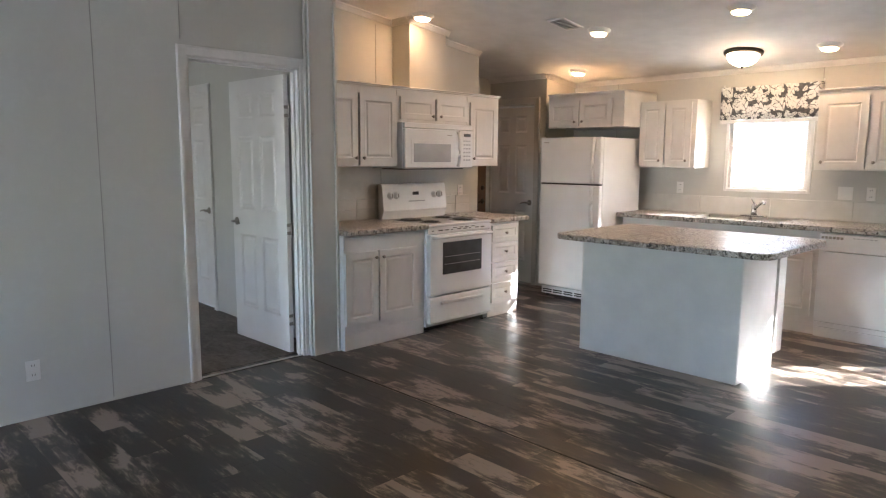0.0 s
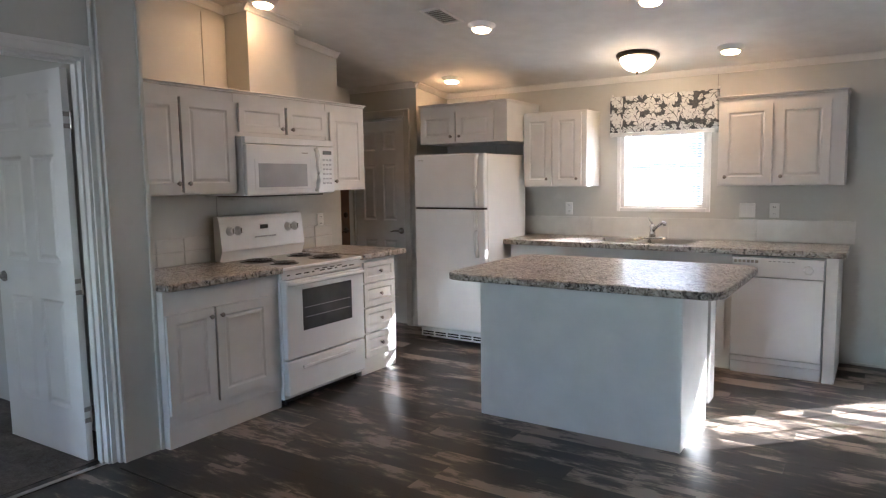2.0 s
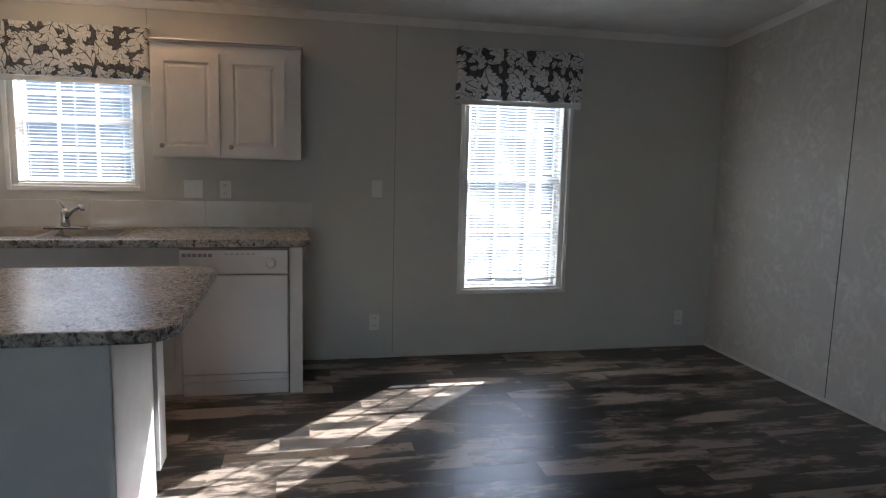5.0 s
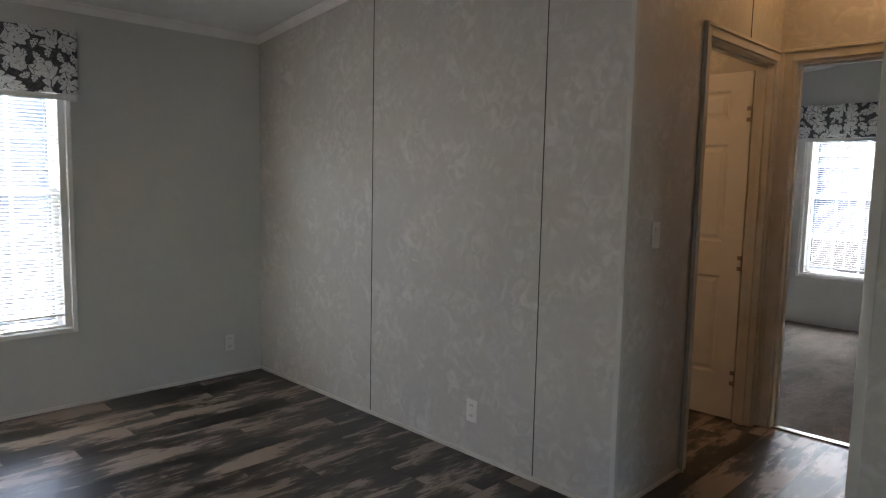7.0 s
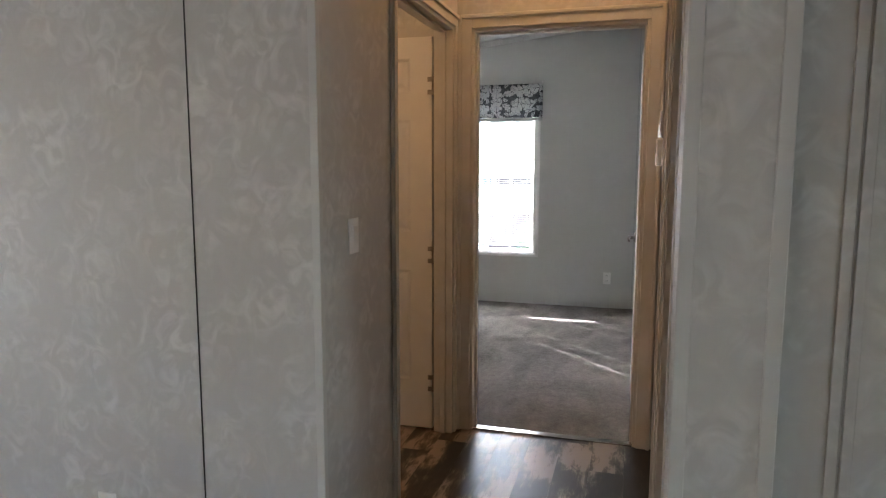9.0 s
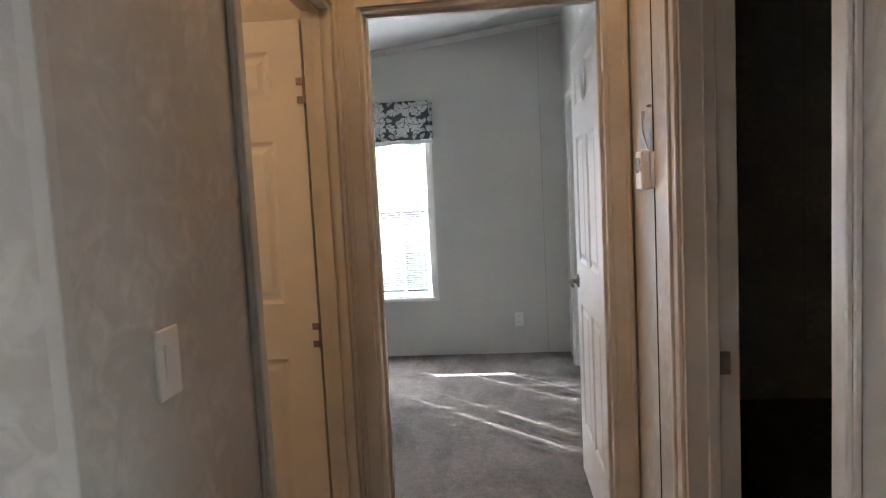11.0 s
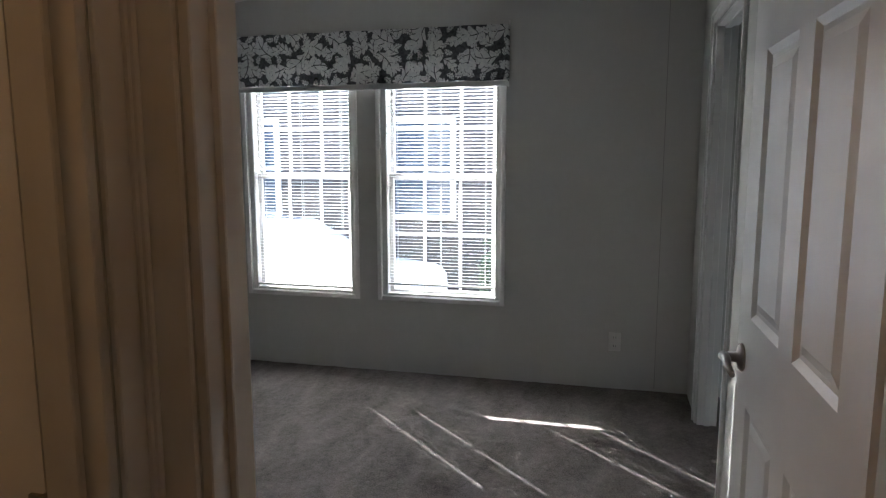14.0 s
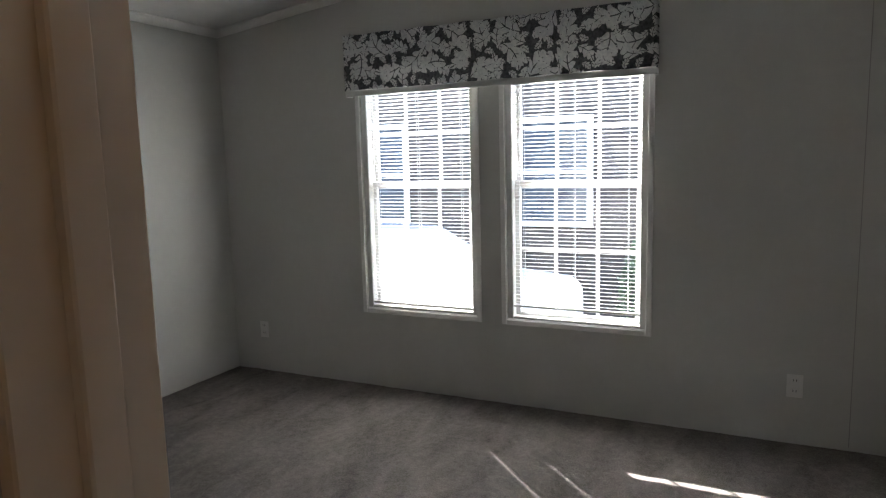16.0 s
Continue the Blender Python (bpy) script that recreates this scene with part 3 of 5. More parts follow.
def casing(name, axis, face, side, hole, mat, width=0.068, jamb=(0, 0)):
    """Moulded casing round a door hole on one face of a wall, and the jamb lining through it."""
    a0, a1, _, zt = hole
    items = []
    for lo, hi, d0, d1 in ((0.0, width, 0.001, 0.011), (width - 0.020, width - 0.003, 0.011, 0.020)):
        p = sorted((face + side * d0, face + side * d1))
        for u0, u1, z0, z1 in ((a0 - hi, a0 - lo, 0, zt + hi), (a1 + lo, a1 + hi, 0, zt + hi), (a0 - lo, a1 + lo, zt + lo, zt + hi)):
            items.append((*p, u0, u1, z0, z1) if axis == "x" else (u0, u1, *p, z0, z1))
    j0, j1 = jamb
    if j1 > j0:
        for u0, u1, z0, z1 in ((a0, a0 + 0.016, 0, zt), (a1 - 0.016, a1, 0, zt), (a0 + 0.016, a1 - 0.016, zt - 0.016, zt)):
            items.append((j0, j1, u0, u1, z0, z1) if axis == "x" else (u0, u1, j0, j1, z0, z1))
        mid = (j0 + j1) / 2
        for u0, u1, z0, z1 in ((a0 + 0.016, a0 + 0.028, 0, zt - 0.016), (a1 - 0.028, a1 - 0.016, 0, zt - 0.016), (a0 + 0.028, a1 - 0.028, zt - 0.028, zt - 0.016)):
            items.append((mid - 0.015, mid + 0.015, u0, u1, z0, z1) if axis == "x" else (u0, u1, mid - 0.015, mid + 0.015, z0, z1))
    return tagged(boxes(name, items, mat, bevel=0.002), "moulded door casing and jamb", "door frame", kind="structure")


casing("trim_door_west", "x", XW, 1, D_WEST, M_TRIM, 0.062, (XW - 0.10, XW))
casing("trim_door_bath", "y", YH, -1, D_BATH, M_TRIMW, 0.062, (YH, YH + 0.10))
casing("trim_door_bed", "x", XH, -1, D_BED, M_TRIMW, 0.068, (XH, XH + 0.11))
casing("trim_door_bed_inner", "x", XH + 0.11, 1, D_BED, M_TRIM, 0.06)
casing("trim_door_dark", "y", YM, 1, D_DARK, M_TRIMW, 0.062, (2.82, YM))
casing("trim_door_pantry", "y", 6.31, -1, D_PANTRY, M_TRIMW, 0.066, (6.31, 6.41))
casing("trim_door_closet", "y", 2.88, 1, D_CLOSET, M_TRIM, 0.06, (2.78, 2.88))
casing("trim_door_west_room", "y", 3.0, -1, (-6.10, -5.30, 0, 2.08), M_TRIM, 0.066, (3.0, 3.058))


# ---- doors ----
def lever(parent, x, z, side, toward, mat=M_NICKEL):
    """A lever handle on the face y = side * 0.018, its lever pointing along x toward (+1 or -1)."""
    bm = bmesh.new()
    q = Vector((0, side, 0)).to_track_quat("Z", "Y")
    add_lathe(bm, (x, side * 0.0175, z), [(0.032, 0.0), (0.032, 0.004), (0.026, 0.010), (0.012, 0.013), (0.010, 0.045)], 20, q)
    y = side * 0.058
    add_tube(bm, [(x - toward * 0.008, y, z), (x + toward * 0.03, y, z + 0.004), (x + toward * 0.07, y + side * 0.004, z - 0.001), (x + toward * 0.108, y, z - 0.010)], [0.011, 0.010, 0.008, 0.006], 10)
    return finish("handle", bm, mat, parent, True)


def six_panel_door(name, w, h, m, label, hinge_side, hinges=True, mat=None, dark=False):
    """Hinge axis at the origin, the slab runs along +x."""
    top = root(name, m, label, "door")
    top["kind"] = "structure"
    s, c = 0.115, w / 2
    pans = []
    for x0, x1 in ((s, c - 0.045), (c + 0.045, w - s)):
        pans += [(x0, x1, 0.26, 0.85), (x0, x1, 1.05, 1.62), (x0, x1, 1.76, h - 0.115)]
    panel_slab("door_leaf", w, h - 0.012, 0.035, pans, mat or M_DOOR, top, pose(0, 0, 0.012), edge=0.024, depth=0.008)
    for sd in (-1, 1):
        lever(top, w - 0.06, 0.96, sd, -1, M_BRONZE if dark else M_NICKEL)
    boxes("latch_plate", [(w - 0.0005, w + 0.001, -0.012, 0.012, 0.93, 0.99)], M_NICKEL, top, 0)
    if hinges:
        for z in (0.26, 0.945, 1.80):
            bm = bmesh.new()
            add_cyl(bm, (-0.006, hinge_side * 0.020, z - 0.045), (-0.006, hinge_side * 0.020, z + 0.045), 0.007, n=10)
            add_box(bm, -0.004, 0.0, -0.017, 0.017, z - 0.042, z - 0.018, 0.0)
            add_box(bm, -0.004, 0.0, -0.017, 0.017, z + 0.018, z + 0.042, 0.0)
            add_box(bm, -0.012, 0.022, hinge_side * 0.020 - 0.003, hinge_side * 0.020 + 0.003, z - 0.043, z - 0.02, 0.0)
            add_box(bm, -0.012, 0.022, hinge_side * 0.020 - 0.003, hinge_side * 0.020 + 0.003, z + 0.02, z + 0.043, 0.0)
            finish("hinge", bm, M_NICKEL, top)
    return top


six_panel_door("door_west", 0.78, 2.06, pose(-3.515, 2.745, 0.0, 0, 0, 181.5), "white six-panel door standing open into the carpeted room", -1)
six_panel_door("door_bath", 0.78, 2.04, pose(4.372, 4.072, 0.0, 0, 0, 91), "white six-panel door standing open off the hall", 1)
six_panel_door("door_bedroom", 0.78, 2.04, pose(4.556, 3.030, 0.012, 0, 0, 1), "white six-panel bedroom door standing wide open", -1)
six_panel_door("door_pantry", 0.655, 2.065, pose(-4.70, 6.345, 0.0), "closed white six-panel door with a dark lever handle", -1, hinges=False)
six_panel_door("door_west_room", 0.76, 2.05, pose(-6.08, 3.032, 0.0), "closed white six-panel door in the carpeted room", -1, hinges=False)
brown = six_panel_door("door_passage", 0.80, 2.05, pose(-4.702, 5.405, 0.0, 0, 0, 90), "closed outside door, browned for dim warm light, with a dark deadbolt", -1, hinges=False, mat=M_DOORDIM, dark=True)
bm = bmesh.new()
add_lathe(bm, (0.74, -0.0175, 1.12), [(0.030, 0.0), (0.030, 0.006), (0.022, 0.014), (0.016, 0.022)], 18, Vector((0, -1, 0)).to_track_quat("Z", "Y"))
finish("deadbolt", bm, M_BRONZE, brown, True)
# strike plate and rubber bumper on the dark room's jamb
boxes("strike_plate", [(3.788, 3.7935, 2.845, 2.875, 0.93, 0.99)], M_NICKEL, bpy.data.objects["trim_door_dark"], 0)
bm = bmesh.new()
for z in (0.26, 0.945, 1.80):
    for dz in (-0.030, 0.030):
        add_box(bm, 4.470, 4.500, 3.0462, 3.0492, z + dz - 0.013, z + dz + 0.013)
        add_box(bm, 4.478, 4.492, 3.0462, 3.0512, z + dz - 0.006, z + dz + 0.006)
finish("hinge_leaves", bm, M_NICKEL, bpy.data.objects["trim_door_bed"])


# ---- windows, blinds, valances ----
def window(name, m, w, z0, z1, label, bars=2, single=False):
    """Local x along the wall, local -y into the room; the wall's inner face is y = 0."""
    top = root(name, m, label, "window")
    top["kind"] = "structure"
    F = 0.035
    fr = [(-w / 2, -w / 2 + F, 0.012, 0.115, z0, z1), (w / 2 - F, w / 2, 0.012, 0.115, z0, z1), (-w / 2 + F, w / 2 - F, 0.012, 0.115, z0, z0 + 0.018), (-w / 2 + F, w / 2 - F, 0.012, 0.115, z1 - F, z1)]
    for lo, hi, a, b in ((0.0, 0.030, -0.010, -0.001),):
        fr += [(-w / 2 - hi, -w / 2 - lo, a, b, z0 - hi, z1 + hi), (w / 2 + lo, w / 2 + hi, a, b, z0 - hi, z1 + hi), (-w / 2, w / 2, a, b, z0 - hi, z0), (-w / 2, w / 2, a, b, z1, z1 + hi)]
    fr += [(-w / 2, w / 2, -0.001, 0.012, z0 - 0.004, z0 + 0.004)]
    boxes("frame", fr, M_TRIM, top, 0.003)
    mid = z0 + (z1 - z0) * (0.53 if not single else 0.52)
    for k, (a, b, y) in enumerate(((z0 + 0.018, mid + 0.02, 0.060), (mid - 0.02, z1 - F, 0.090))):
        s = 0.030
        x0, x1 = -w / 2 + F, w / 2 - F
        items = [(x0, x0 + s, y, y + 0.026, a, b), (x1 - s, x1, y, y + 0.026, a, b), (x0 + s, x1 - s, y, y + 0.026, a, a + 0.022), (x0 + s, x1 - s, y, y + 0.026, b - s, b)]
        for i in range(1, bars + 1):
            xx = x0 + (x1 - x0) * i / (bars + 1)
            items.append((xx - 0.009, xx + 0.009, y + 0.007, y + 0.019, a + 0.022, b - s))
        items.append((x0 + s, x1 - s, y + 0.0075, y + 0.0185, (a + b) / 2 - 0.009, (a + b) / 2 + 0.009))
        boxes("sash", items, M_TRIM, top, 0.002)
        g = boxes("pane", [(x0 + s, x1 - s, y + 0.020, y + 0.023, a + 0.022, b - s)], M_GLASS, top, 0)
        g.visible_shadow = False
    return top


SLATS = {}


def blind(name, m, w, z0, z1, tilt, pitch=0.0212, label=""):
    """Mini blind inside a window: head rail, slats, bottom rail, ladder cords and wand."""
    top = root(name, m, label, "blind", "mini blinds")
    boxes("head_rail", [(-w / 2, w / 2, 0.018, 0.044, z1 - 0.028, z1)], M_TRIM, top, 0.002)
    boxes("bottom_rail", [(-w / 2, w / 2, 0.020, 0.042, z0, z0 + 0.014)], M_TRIM, top, 0.003)
    key = round(w, 3)
    if key not in SLATS:
        bm = bmesh.new()
        rows = []
        # each slat is pierced where its lift cords run
        cuts = [-w / 2] + [v for fx in (-0.38, 0.0, 0.38) for v in (fx * w - 0.004, fx * w + 0.004)] + [w / 2]
        for x in cuts:
            rows.append([bm.verts.new((x, -0.0125 + 0.025 * i / 4, 0.0018 * (1 - (2 * i / 4 - 1) ** 2))) for i in range(5)])
        for k, (ra, rb) in enumerate(zip(rows, rows[1:])):
            for i in range(4):
                if not (k % 2 == 1 and i in (1, 2)):
                    bm.faces.new((ra[i], ra[i + 1], rb[i + 1], rb[i]))
        for a in list(bm.faces):
            a.smooth = True
        me = bpy.data.meshes.new("slat")
        bm.to_mesh(me)
        bm.free()
        me.materials.append(M_SLAT)
        SLATS[key] = me
    z = z0 + 0.030
    k = 0
    while z < z1 - 0.035:
        s = new("slat", SLATS[key])
        s.parent = top
        s.matrix_basis = pose(0, 0.031, z, tilt + 1.5 * noise.noise((k * 0.9, w, z0)), 0, 0.0)
        z += pitch
        k += 1
    bm = bmesh.new()
    for fx in (-0.38, 0.0, 0.38):
        for y in (0.0175, 0.0445):
            add_cyl(bm, (fx * w, y, z0 + 0.01), (fx * w, y, z1 - 0.02), 0.0009, n=5)
    finish("ladder_cords", bm, M_TRIM, top)
    bm = bmesh.new()
    add_cyl(bm, (-w / 2 + 0.07, 0.012, z1 - 0.02), (-w / 2 + 0.068, 0.010, z1 - 0.55), 0.004, n=6)
    finish("tilt_wand", bm, M_TRIM, top)
    return top


def valance(name, m, w, z0, z1, mat, label, lining=0.035):
    """A stapled cloth valance with short returns, a pale lining hem under it."""
    top = root(name, m, label, "valance", "leaf-print valances")
    for part, a, b, mt, dep in (("cloth", z0, z1, mat, 0.085), ("hem", z0 - lining, z0 - 0.0005, M_CLOTHTRIM, 0.080)):
        bm = bmesh.new()
        path = [(-w / 2, 0.0)] + [(-w / 2 + 0.004, -dep)] + [(-w / 2 + w * i / 36, -dep - 0.004 * math.sin(i * 1.3) - 0.003 * math.sin(i * 0.47)) for i in range(1, 36)] + [(w / 2 - 0.004, -dep), (w / 2, 0.0)]
        prev = None
        for x, y in path:
            col = [bm.verts.new((x, y - (0.004 if k == 0 else 0.0) - 0.001 * k, a + (b - a) * k / 4 + 0.002 * math.sin(x * 23 + k))) for k in range(5)]
            if prev:
                for k in range(4):
                    bm.faces.new((prev[k], col[k], col[k + 1], prev[k + 1]))
            prev = col
        ob = finish(part, bm, mt, top, True)
        sol = ob.modifiers.new("thickness", "SOLIDIFY")
        sol.thickness = 0.003
    boxes("board", [(-w / 2 + 0.006, w / 2 - 0.006, -dep + 0.008, -0.001, z1 - 0.018, z1 - 0.006)], M_TRIM, top, 0.001)
    boxes("brackets", [(-w / 2 - 0.004, -w / 2 + 0.004, -0.02, -0.001, z1 + 0.0, z1 + 0.03), (w / 2 - 0.004, w / 2 + 0.004, -0.02, -0.001, z1, z1 + 0.03)], M_TRIM, top, 0.001)
    return top


def window_set(label, axis, plane, hole, blind_drop, tilt, bars=2, single=False):
    a0, a1, z0, z1 = hole
    c, w = (a0 + a1) / 2, a1 - a0
    m = pose(c, plane, 0) if axis == "y" else pose(plane, c, 0, 0, 0, -90)
    window("window_1", m, w, z0, z1, f"white vinyl single-hung window with grilles, {label}", bars, single)
    blind("mini_blind", m, w - 0.016, blind_drop, z1 - 0.012, tilt, label=f"white mini blind with open slats, {label}")


window_set("over the kitchen sink", "y", YN, W_KITCHEN, 1.21, 12, single=True)
window_set("in the dining area", "y", YN, W_DINING, 0.55, 20)
window_set("in the bedroom", "x", XB, W_BED_A, 0.545, -9)
window_set("in the bedroom", "x", XB, W_BED_B, 0.585, -9)
# never in view, added to bring light in from the south
window("window_1", pose(-2.0, -2.5, 0, 0, 0, 180), 1.2, 0.75, 1.95, "white vinyl window added unseen behind the living area for daylight", 3)
# also out of view, added so the west room isn't dark
window("window_1", pose(-5.4, -2.5, 0, 0, 0, 180), 0.8, 0.90, 1.95, "white vinyl window added unseen to light the carpeted room", 2)
valance("valance", pose(-1.655, YN, 0), 0.90, 1.855, 2.165, M_LEAFX, "charcoal and white leaf-print valance over the sink window")
valance("valance", pose(1.215, YN, 0), 0.90, 1.825, 2.17, M_LEAFX, "charcoal and white leaf-print valance over the dining window")
valance("valance", pose(XB, 4.885, 0, 0, 0, -90), 1.82, 1.87, 2.19, M_LEAFY, "long charcoal and white leaf-print valance over paired bedroom windows")

# ---- kitchen ----
def knob(parent, p, axis):
    bm = bmesh.new()
    q = Vector(axis).to_track_quat("Z", "Y")
    add_lathe(bm, p, [(0.006, 0.0), (0.005, 0.010), (0.012, 0.016), (0.0145, 0.021), (0.012, 0.026), (0.004, 0.028)], 14, q)
    return finish("knob", bm, M_NICKEL, parent, True)


def cab_door(parent, x0, x1, z0, z1, y, knob_at=None, name="door", flat=False):
    """A moulded cabinet front in the plane y (its face looks to -y)."""
    w, h = x1 - x0, z1 - z0
    fr = min(0.055, w * 0.22, h * 0.24)
    d = panel_slab(name, w, h, 0.019, [] if flat else [(fr, w - fr, fr, h - fr)], M_CAB, parent, pose(x0, y, z0), raised=h > 0.25, edge=0.016, depth=0.006, both=False)
    if knob_at:
        knob(d, (knob_at[0] - x0, -0.0095, knob_at[1] - z0), (0, -1, 0))
    return d


def cabinet(name, m, w, d, z0, z1, label, doors, toe=0.0, crown_top=False, category="cabinet"):
    """Local x along the front (0..w), front face at y = 0, body behind it (+y). doors: (x0, x1, z0, z1, knob x, knob z)."""
    top = root(name, m, label, category, "white kitchen cabinets")
    items = [(0, w, 0.0, d, z0 + toe, z1)]
    if toe:
        items.append((0.001, w - 0.001, 0.006, d, 0.0, toe))
    boxes("body", items, M_CAB, top, 0.002)
    if crown_top:
        bm = bmesh.new()
        add_box(bm, -0.004, w + 0.004, -0.014, d, z1, z1 + 0.012, 0.003)
        add_box(bm, -0.010, w + 0.010, -0.026, d, z1 + 0.0125, z1 + 0.024, 0.004)
        finish("crown_strip", bm, M_CAB, top)
    # near-black strips paint the shade between neighbouring doors, stove wall only
    gap_shade = [(p[1] + 0.0005, q[0] - 0.0005, -0.0035, -0.0002, p[2], p[3]) for p, q in zip(doors, doors[1:]) if q[0] > p[1]]
    if gap_shade and abs(m[0][0]) < 0.5:
        boxes("gap_shade", gap_shade, M_GAP, top, 0)
    for x0, x1, a, b, *kn in doors:
        cab_door(top, x0, x1, a, b, -0.0115, kn if kn else None)
    return top


WEST = lambda x, y: pose(x, y, 0, 0, 0, 90)  # front looks to +x, local x runs to +y


def counter(name, pts, z0, z1, label, round_at=(), splash=()):
    """A slab from a plan outline, rounded at chosen corners, with a softly rolled edge."""
    out = []
    n = len(pts)
    for i, p in enumerate(pts):
        if i in round_at:
            a, b = Vector(pts[i - 1]), Vector(pts[(i + 1) % n])
            c = Vector(p)
            r = 0.13
            u, v = (a - c).normalized() * r, (b - c).normalized() * r
            for k in range(7):
                f = k / 6
                out.append(c + u * (1 - f) ** 2 + v * f ** 2)
        else:
            out.append(Vector(p))
    bm = bmesh.new()
    base = [bm.verts.new((p.x, p.y, z0)) for p in out]
    f = bm.faces.new(base)
    r = bmesh.ops.extrude_face_region(bm, geom=[f])
    for v in r["geom"]:
        if isinstance(v, bmesh.types.BMVert):
            v.co.z = z1
    es = [e for e in bm.edges if abs(e.verts[0].co.z - e.verts[1].co.z) < 1e-6]
    bmesh.ops.bevel(bm, geom=es, offset=0.009, segments=2, affect="EDGES", profile=0.5)
    ob = finish(name, bm, M_TOP)
    return tagged(ob, label, "countertop")


# base and wall cabinets along the stove wall
cabinet("base_cabinet", WEST(-3.275, 3.062), 0.825, 0.65, 0.0, 0.885, "white two-door base cabinet beside the range",
        [(0.004, 0.316, 0.195, 0.755, 0.286, 0.705), (0.330, 0.738, 0.195, 0.755, 0.360, 0.705)], toe=0.13)
cabinet("drawer_cabinet", WEST(-3.275, 4.69), 0.43, 0.65, 0.0, 0.885, "white four-drawer base cabinet beside the range",
        [(0.03, 0.40, 0.135, 0.315, 0.215, 0.225), (0.03, 0.40, 0.33, 0.51, 0.215, 0.42), (0.03, 0.40, 0.525, 0.695, 0.215, 0.61), (0.03, 0.40, 0.71, 0.86, 0.215, 0.785)], toe=0.12)
counter("countertop", [(XK + 0.003, 3.062), (-3.215, 3.062), (-3.215, 3.883), (XK + 0.003, 3.883)], 0.888, 0.93, "speckled granite-look laminate counter beside the range")
counter("countertop", [(XK + 0.003, 4.677), (-3.215, 4.677), (-3.215, 5.20), (XK + 0.003, 5.20)], 0.888, 0.93, "speckled granite-look laminate counter beside the range")
cabinet("wall_cabinet", WEST(-3.58, 3.062), 0.785, 0.348, 1.40, 2.045, "white two-door wall cabinet hung beside the microwave",
        [(0.004, 0.366, 1.415, 1.985, 0.338, 1.47), (0.384, 0.775, 1.415, 1.985, 0.412, 1.47)], crown_top=True)
cabinet("wall_cabinet", WEST(-3.58, 3.849), 0.855, 0.348, 1.775, 2.045, "short white two-door wall cabinet over the microwave",
        [(0.030, 0.428, 1.80, 1.985, 0.392, 1.835), (0.452, 0.845, 1.80, 1.985, 0.488, 1.835)], crown_top=True)
cabinet("wall_cabinet", WEST(-3.58, 4.706), 0.44, 0.348, 1.40, 2.045, "white single-door wall cabinet at the end of the stove wall",
        [(0.03, 0.41, 1.415, 1.985, 0.065, 1.47)], crown_top=True)

# sink wall
cabinet("wall_cabinet", pose(-3.76, 6.20, 0), 0.93, 0.65, 1.80, 2.14, "short white two-door cabinet above the refrigerator",
        [(0.02, 0.40, 1.815, 2.085, 0.36, 1.86), (0.415, 0.80, 1.815, 2.085, 0.455, 1.86)], crown_top=True)
cabinet("wall_cabinet", pose(-2.825, 6.53, 0), 0.60, 0.322, 1.39, 2.055, "white two-door wall cabinet beside the sink window",
        [(0.005, 0.275, 1.40, 2.03, 0.235, 1.46), (0.290, 0.555, 1.40, 2.03, 0.52, 1.46)])
cabinet("wall_cabinet", pose(-1.145, 6.53, 0), 0.86, 0.322, 1.385, 2.05, "white two-door wall cabinet beside the sink window",
        [(0.02, 0.385, 1.40, 2.0, 0.06, 1.455), (0.41, 0.765, 1.40, 2.0, 0.45, 1.455)], crown_top=True)
cabinet("base_cabinet", pose(-2.83, 6.26, 0), 1.86, 0.59, 0.0, 0.885, "white base cabinet run under the sink",
        [(0.02, 0.46, 0.155, 0.70, 0.42, 0.655), (0.47, 0.91, 0.155, 0.70, 0.51, 0.655), (0.93, 1.37, 0.155, 0.70, 1.33, 0.655), (1.38, 1.82, 0.155, 0.70, 1.42, 0.655)], toe=0.10)
boxes_end = root("end_panel", pose(-0.355, 6.21, 0), "white end panel beside the dishwasher", "cabinet", "white kitchen cabinets")
boxes("panel", [(0.0, 0.075, 0.0, 0.642, 0.0, 0.885)], M_CAB, boxes_end, 0.002)
sc = boxes("countertop", [(-2.985, -2.13, 6.212, YN - 0.002, 0.888, 0.93), (-1.31, -0.247, 6.212, YN - 0.002, 0.888, 0.93), (-2.13, -1.31, 6.212, 6.285, 0.888, 0.93), (-2.13, -1.31, 6.755, YN - 0.002, 0.888, 0.93)], M_TOP, bevel=0)
tagged(sc, "long speckled granite-look laminate counter with a steel sink", "countertop")
boxes("nosing", [(-2.985, -0.235, 6.198, 6.2118, 0.886, 0.930), (-0.2468, -0.235, 6.212, YN - 0.002, 0.886, 0.930)], M_TOP, sc, 0.005, 2)
splash = [(-2.985, -2.30, YN - 0.010, YN - 0.001, 0.931, 1.105), (-2.297, -1.60, YN - 0.010, YN - 0.001, 0.931, 1.105), (-1.597, -0.90, YN - 0.010, YN - 0.001, 0.931, 1.105), (-0.897, -0.21, YN - 0.010, YN - 0.001, 0.931, 1.105)]
sp = boxes("backsplash", splash, M_TILE, bevel=0.002)
tagged(sp, "glossy pale tile-look backsplash above the counter", "backsplash", kind="structure")
sp = boxes("backsplash", [(XK + 0.001, XK + 0.009, 3.062 + 0.205 * i, 3.062 + 0.205 * i + 0.202, 0.931 + 0.09 * j, 0.931 + 0.09 * j + 0.088) for i in range(10) for j in range(2)], M_TILE, bevel=0.002)
tagged(sp, "glossy pale tile-look backsplash behind the range", "backsplash", kind="structure")

